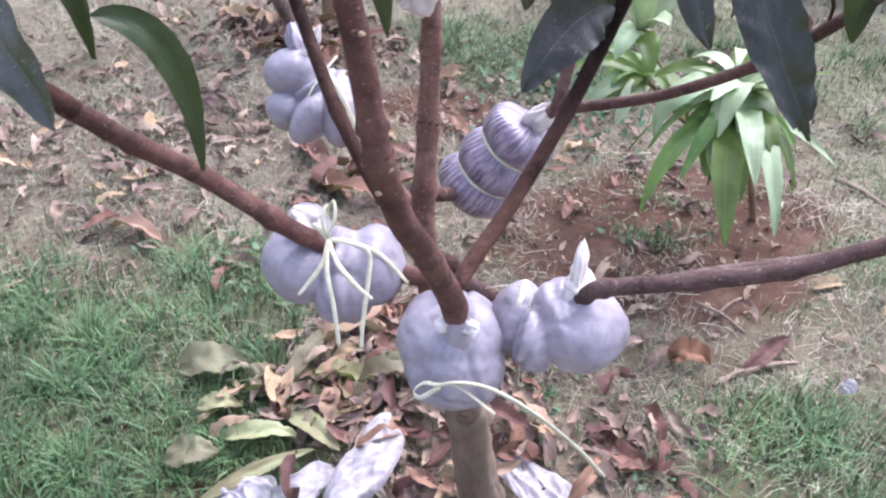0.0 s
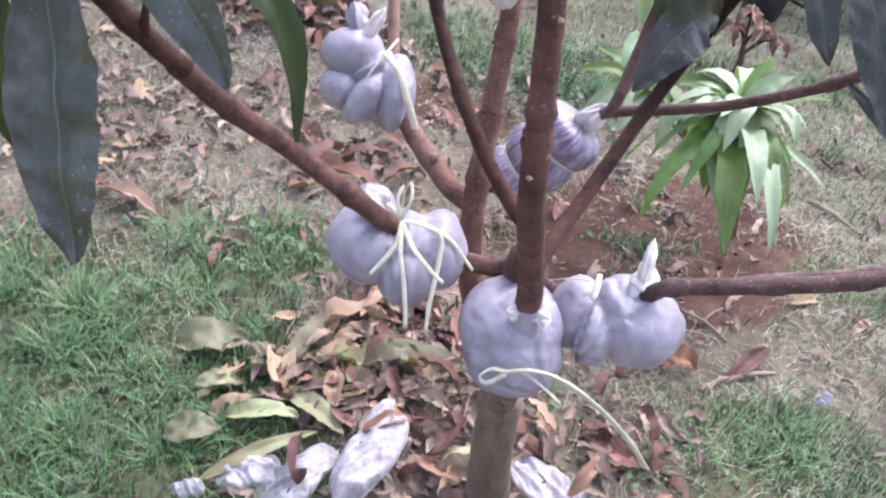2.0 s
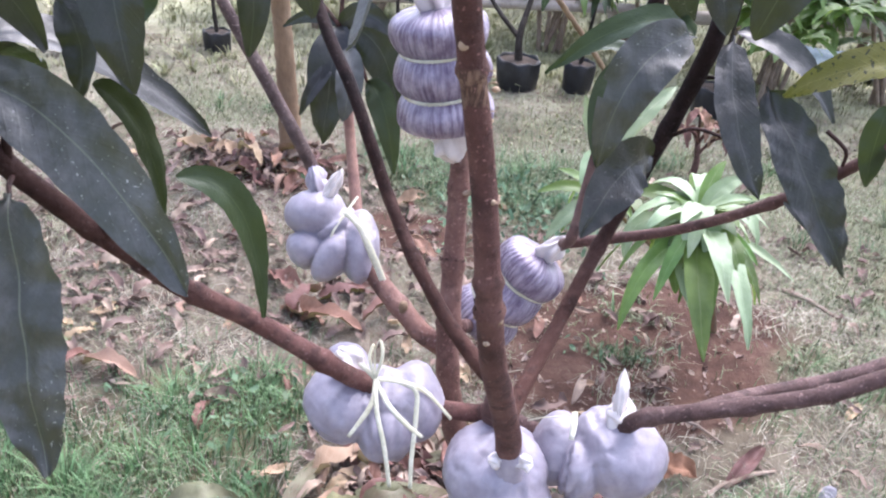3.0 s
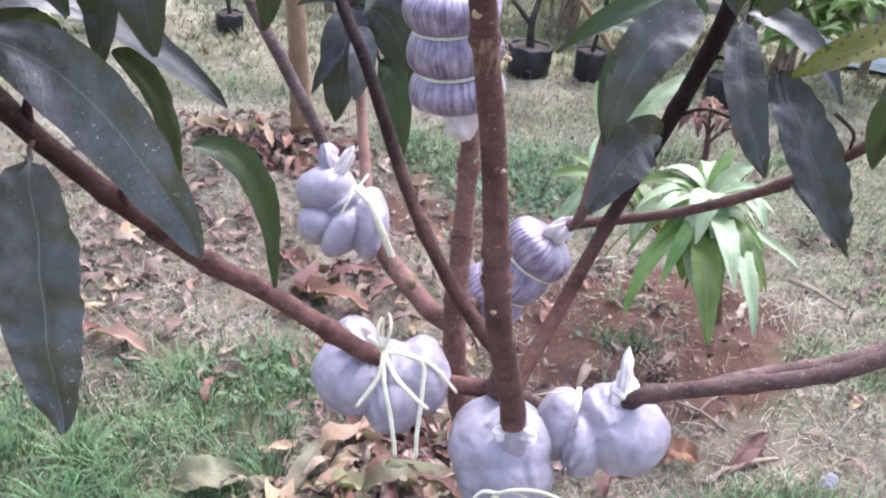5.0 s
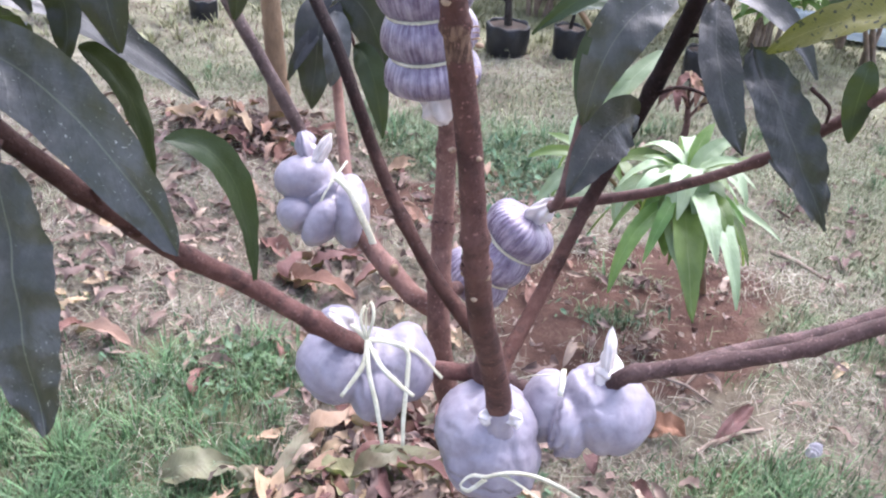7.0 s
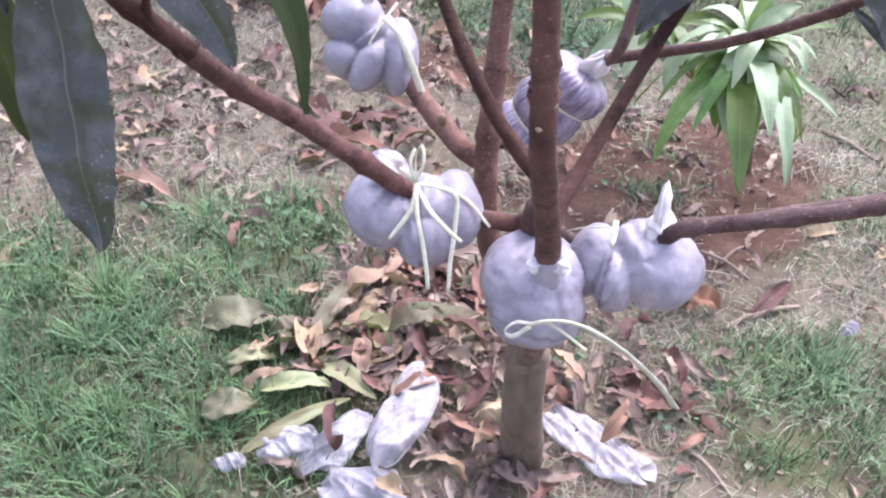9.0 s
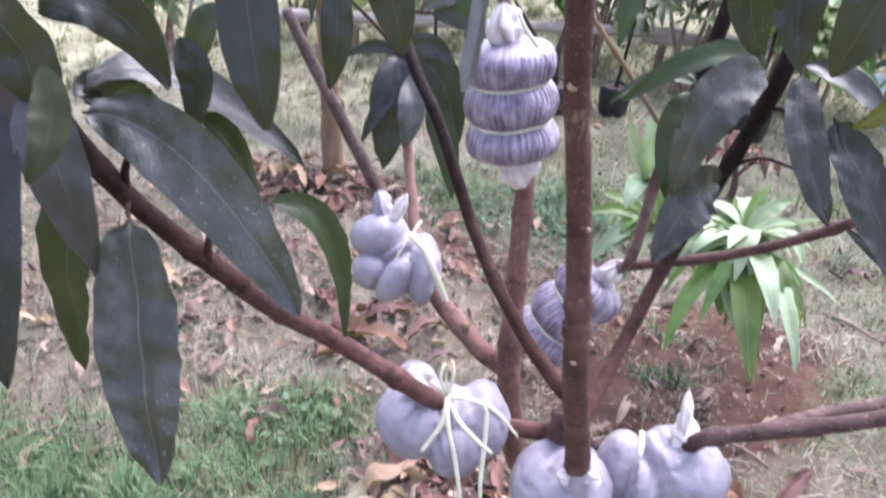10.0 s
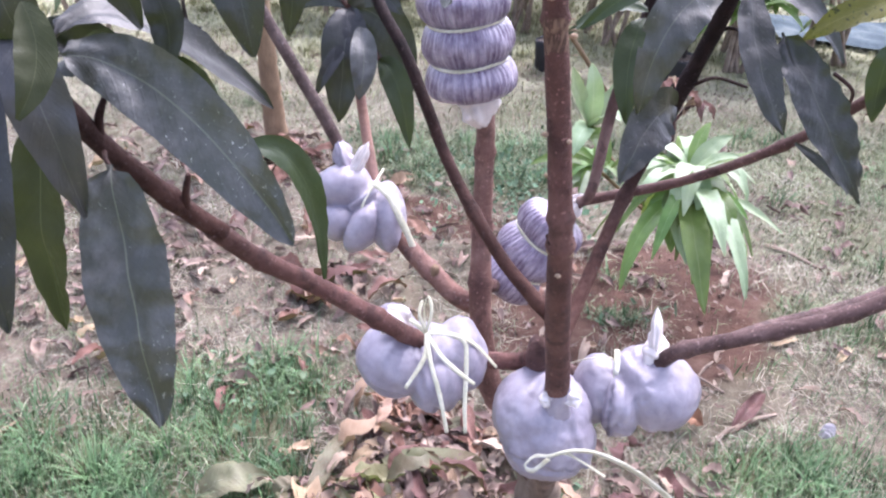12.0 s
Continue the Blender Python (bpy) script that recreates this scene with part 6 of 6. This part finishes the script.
# ---- potted plants, shrubs and rails behind ----
def potted(at, pot_r, pot_h, height, leaves, material, seed, label, group="potted saplings", fork=False):
    r = random.Random(seed)
    x, y = at
    z = float(ground_z(x, y))
    ob = thing("potted_sapling", (x, y, z), label, "potted plant", group)
    ring = []
    for i, (k, h) in enumerate(((0.88, 0), (0.94, 0.1), (1.0, 0.55), (1.03, 0.95), (1.0, 1.0), (0.93, 1.0), (0.92, 0.9))):
        ring.append([(x + pot_r * k * (1 + 0.05 * math.sin(5 * q + i)) * math.cos(q), y + pot_r * k * (1 + 0.05 * math.sin(5 * q + i)) * math.sin(q), z + h * pot_h + 0.004 * math.sin(7 * q + seed)) for q in np.linspace(0, 2 * math.pi, 24, endpoint=False)])
    verts = [p for q in ring for p in q]
    faces = [(i * 24 + j, i * 24 + (j + 1) % 24, (i + 1) * 24 + (j + 1) % 24, (i + 1) * 24 + j) for i in range(len(ring) - 1) for j in range(24)]
    faces.append(tuple(range(24))[::-1])
    part("pot", mesh_of("pot", verts, faces, M_POT), ob, "black plastic nursery bag")
    soil = [(x + pot_r * 0.93 * math.cos(q), y + pot_r * 0.93 * math.sin(q), z + pot_h * 0.92) for q in np.linspace(0, 2 * math.pi, 16, endpoint=False)] + [(x, y, z + pot_h * 0.95)]
    part("potting_soil", mesh_of("potting_soil", soil, [(i, (i + 1) % 16, 16) for i in range(16)], M_SOIL), ob)
    top = Vector((x + r.uniform(-0.06, 0.06), y, z + height))
    st = stem("stem", [(x, y, z + pot_h * 0.85), (x + r.uniform(-0.02, 0.02), y, z + pot_h + 0.3 * (height - pot_h)), top], [0.009, 0.007, 0.005], M_BARK_STEM, ob, sides=8) if not fork else stem("stem", [(x, y, z + pot_h * 0.85), (x - 0.01, y + 0.02, z + 0.21), (x + 0.012, y + 0.10, z + 0.32), (x + 0.03, y + 0.18, z + 0.45), top], [0.017, 0.014, 0.011, 0.009, 0.006], M_BARK_STEM, ob, sides=8)
    if fork:
        stem("limb", [(x - 0.01, y + 0.02, z + 0.20), (x - 0.07, y + 0.05, z + 0.25), (x - 0.125, y + 0.09, z + 0.30), (x - 0.21, y + 0.13, z + 0.40)], [0.012, 0.010, 0.009, 0.006], M_BARK_STEM, ob, sides=8)
    for k in range(leaves):
        a = Vector((x, y, z + pot_h)).lerp(top, r.uniform(0.45, 1.0))
        side = Vector((r.uniform(-1, 1), r.uniform(-1, 1), r.uniform(0.2, 0.8))).normalized()
        b = a + side * r.uniform(0.05, 0.2) * height
        stem("twig", [a, (a + b) / 2 + Vector((0, 0, 0.01)), b], [0.004, 0.003, 0.002], M_BARK_STEM, ob, sides=6, step=0.03)
        rosette(st, b, r.randint(4, 6), r.uniform(0.09, 0.15), 0.035, material, seed * 10 + k, 0.5)


potted((-0.052, 3.294), 0.085, 0.125, 0.75, 6, M_LEAF_GREEN, 3, "fork-stemmed sapling in a black nursery bag on the grass", fork=True)
potted((-1.288, 3.287), 0.055, 0.09, 0.7, 5, M_LEAF_GREEN, 4, "small sapling in a black nursery bag on the grass")
potted((0.722, 3.291), 0.075, 0.12, 0.7, 7, M_LEAF_GREEN, 5, "bushy sapling in a black nursery bag on the soil")
potted((0.193, 3.352), 0.062, 0.12, 0.5, 7, M_LEAF_GREEN, 6, "small bushy sapling in a dark nursery bag on the grass")
potted((-0.555, 3.384), 0.08, 0.15, 0.8, 5, M_LEAF_GREEN, 7, "leafy sapling in a black nursery bag on the grass")



# ---- withered young plant behind the sapling ----
withered = thing("withered_sapling", (0.567, 2.637, 0.0), "withered young plant with a few curled reddish-brown leaves", "sapling")
low = stem("stem", [(0.567, 2.637, -0.02), (0.572, 2.632, 0.05), (0.560, 2.628, 0.12)], [0.013, 0.011, 0.009], M_BARK, withered, sides=10, rough=0.2)
for points in ([(0.560, 2.628, 0.12), (0.535, 2.615, 0.16), (0.505, 2.605, 0.175)], [(0.560, 2.628, 0.12), (0.575, 2.620, 0.17), (0.590, 2.610, 0.195)], [(0.566, 2.632, 0.08), (0.60, 2.622, 0.14), (0.64, 2.612, 0.16)], [(0.560, 2.628, 0.115), (0.552, 2.63, 0.17), (0.545, 2.63, 0.22)]):
    shoot = stem("shoot", points, [0.006, 0.005, 0.003], M_BARK, withered, sides=8, rough=0.2, step=0.015)
    crown = Vector(points[-1])
    for k in range(4):
        q = 1.6 * k + 9 * crown.x
        leaf_part(shoot, (M_LEAF_DEAD, M_LEAF_DRY)[k == 2], crown, crown + Vector((0.035 * math.cos(q), 0.035 * math.sin(q), 0.015)), crown + Vector((0.05 * math.cos(q + 0.4), 0.05 * math.sin(q + 0.4), -0.045)), 0.026, face=(0, -0.4, 0.9), seed=k + 5 * crown.x, rows=8, cols=4, wave=0.5, fold=0.5)


# ---- leaning stick among the pots ----
stick_v, stick_f = tube([Vector((-0.17, 2.38, 0.795)), Vector((-0.062, 2.514, 0.652)), Vector((0.170, 2.80, 0.350)), Vector((0.415, 3.122, 0.0))], [0.007, 0.0085, 0.009, 0.009], step=0.02, sides=10, rough=0.2, joints=[0.2, 0.45, 0.7])
tagged(new("leaning_stick", mesh_of("leaning_stick", stick_v, stick_f, M_BARK_TAN)), "thin pale tan stick leaning over the grass", "stick")


def pole(points, radius, label):
    ends = [Vector(p) for p in points]
    v, f = tube(ends, [radius, radius * 0.93], step=0.05, sides=12, rough=0.05, joints=[i / 12 for i in range(1, 12)])
    return tagged(new("bamboo_pole", mesh_of("bamboo_pole", v, f, M_BAMBOO)), label, "pole", "bamboo rail poles")


for points, rad in (([(-1.377, 3.614, 0.176), (0.492, 3.904, 0.241)], 0.026), ([(0.316, 3.918, 0.199), (1.960, 3.743, 0.373)], 0.03), ([(1.160, 4.018, 0.292), (2.001, 3.838, 0.385)], 0.022)):
    pole(points, rad, "long weathered bamboo pole laid as a low rail")
for p in ((-1.003, 3.775, 0.158), (0.412, 3.959, 0.202), (1.444, 3.915, 0.282)):
    v, f = tube([(p[0], p[1], -0.02), (p[0], p[1], p[2] * 0.6), (p[0] + 0.01, p[1], p[2] - 0.025)], [0.022, 0.02, 0.02], step=0.03, sides=10)
    tagged(new("rail_post", mesh_of("rail_post", v, f, M_TWIG)), "short wooden post under the bamboo rail", "post", "rail posts")


def shrub(at, height, spread_r, clumps, material, seed, label):
    """A bush: stems that fork from the ground and many rosettes of leaves."""
    r = random.Random(seed)
    x, y = at
    ob = thing("shrub", (x, y, 0), label, "shrub", "shrubs behind the rail")
    pieces, tips = [], []
    for i in range(5):
        a = r.uniform(0, 6.28)
        top = Vector((x + spread_r * 0.7 * math.cos(a), y + spread_r * 0.7 * math.sin(a), height * r.uniform(0.6, 0.95)))
        base = Vector((x + r.uniform(-0.05, 0.05), y, -0.02))
        bend = base.lerp(top, 0.5) + Vector((r.uniform(-0.08, 0.08), r.uniform(-0.08, 0.08), 0.05))
        pieces.append(tube([base, bend, top], [0.012, 0.008, 0.004], step=0.06, sides=7))
        tips += [bend.lerp(top, r.uniform(0, 1)) for _ in range(3)] + [top]
    for v, f in pieces:
        part("stem", mesh_of("stem", v, f, M_TWIG), ob)
    verts, faces, uvs = [], [], []
    for i in range(clumps):
        c = r.choice(tips) + Vector((r.gauss(0, 1), r.gauss(0, 1), r.gauss(0, 0.8))) * spread_r * 0.28
        c.z = max(c.z, 0.08)
        for k in range(6):
            t = r.uniform(0, 6.28)
            out = Vector((math.cos(t), math.sin(t), r.uniform(-0.2, 0.6)))
            n = r.uniform(0.08, 0.17)
            v, f, uv = blade(c, c + out * n * 0.5 + Vector((0, 0, 0.02)), c + out * n - Vector((0, 0, n * r.uniform(0.1, 0.7))), n * 0.3, face=(0, -0.2, 1), rows=5, cols=2, seed=k)
            q = len(verts)
            verts += v
            uvs += uv
            faces += [tuple(e + q for e in g) for g in f]
    part("foliage", mesh_of("foliage", verts, faces, material, uvs), ob)


SHRUBS = [(*(0.501, 3.771), 0.75, 0.22, 26), (*(0.079, 3.907), 0.7, 0.22, 22), (*(0.919, 4.051), 0.8, 0.26, 30), (*(-1.639, 3.220), 0.6, 0.2, 16), (*(1.053, 3.793), 0.55, 0.22, 24), (*(-0.802, 3.890), 0.6, 0.22, 20), (-2.6, 5.3, 1.1, 0.5, 60), (-1.7, 5.6, 1.3, 0.5, 60), (-0.8, 5.2, 1.0, 0.45, 60), (0.3, 4.9, 1.1, 0.45, 70)]
FAR_SHRUBS = [(1.1, 5.1, 1.2, 0.5, 70), (1.9, 5.6, 1.3, 0.5, 70), (2.9, 5.4, 1.2, 0.5, 60), (3.8, 6.2, 1.4, 0.6, 60),
          (-3.6, 7.0, 1.8, 0.7, 60), (-1.8, 7.6, 2.0, 0.8, 60), (0.0, 7.8, 2.0, 0.8, 60), (1.6, 7.7, 2.0, 0.8, 60), (3.4, 8.2, 2.1, 0.8, 60), (5.4, 8.6, 2.2, 0.9, 60), (1.5, 3.7, 0.8, 0.35, 50), (2.3, 4.1, 0.9, 0.35, 50), (1.0, 3.5, 0.6, 0.25, 40), (-1.3, 3.9, 0.7, 0.25, 24), (0.1, 4.2, 0.8, 0.3, 40), (1.9, 3.1, 0.7, 0.28, 40), (-0.5, 4.3, 0.8, 0.3, 40)]
for i, (x, y, h, s, k) in enumerate(SHRUBS + FAR_SHRUBS):
    shrub((x, y), h, s, k, (M_LEAF_SHRUB, M_LEAF_YOUNG, M_LEAF_SHRUB)[i % 3], 100 + i, ("green leafy shrub beyond the bamboo rail", "light green shrub beyond the bamboo rail", "green leafy shrub beyond the bamboo rail")[i % 3])

# ---- sheet on the far ground ----
bm = bmesh.new()
bmesh.ops.create_grid(bm, x_segments=30, y_segments=16, size=0.5)
sx, sy = (1.899, 4.245)
for v in bm.verts:
    u, w = v.co.x * 1.1, v.co.y * 0.5
    v.co = (sx + u + 0.1 * w, sy + w, float(ground_z(sx + u, sy + w)) + 0.03 + 0.02 * noise.noise(Vector((u * 9, w * 9, 2))))
me = bpy.data.meshes.new("ground_sheet")
bm.to_mesh(me)
bm.free()
me.materials.append(M_TARP)
tagged(new("ground_sheet", me), "pale blue-grey plastic sheet spread on the grass", "plastic sheet")
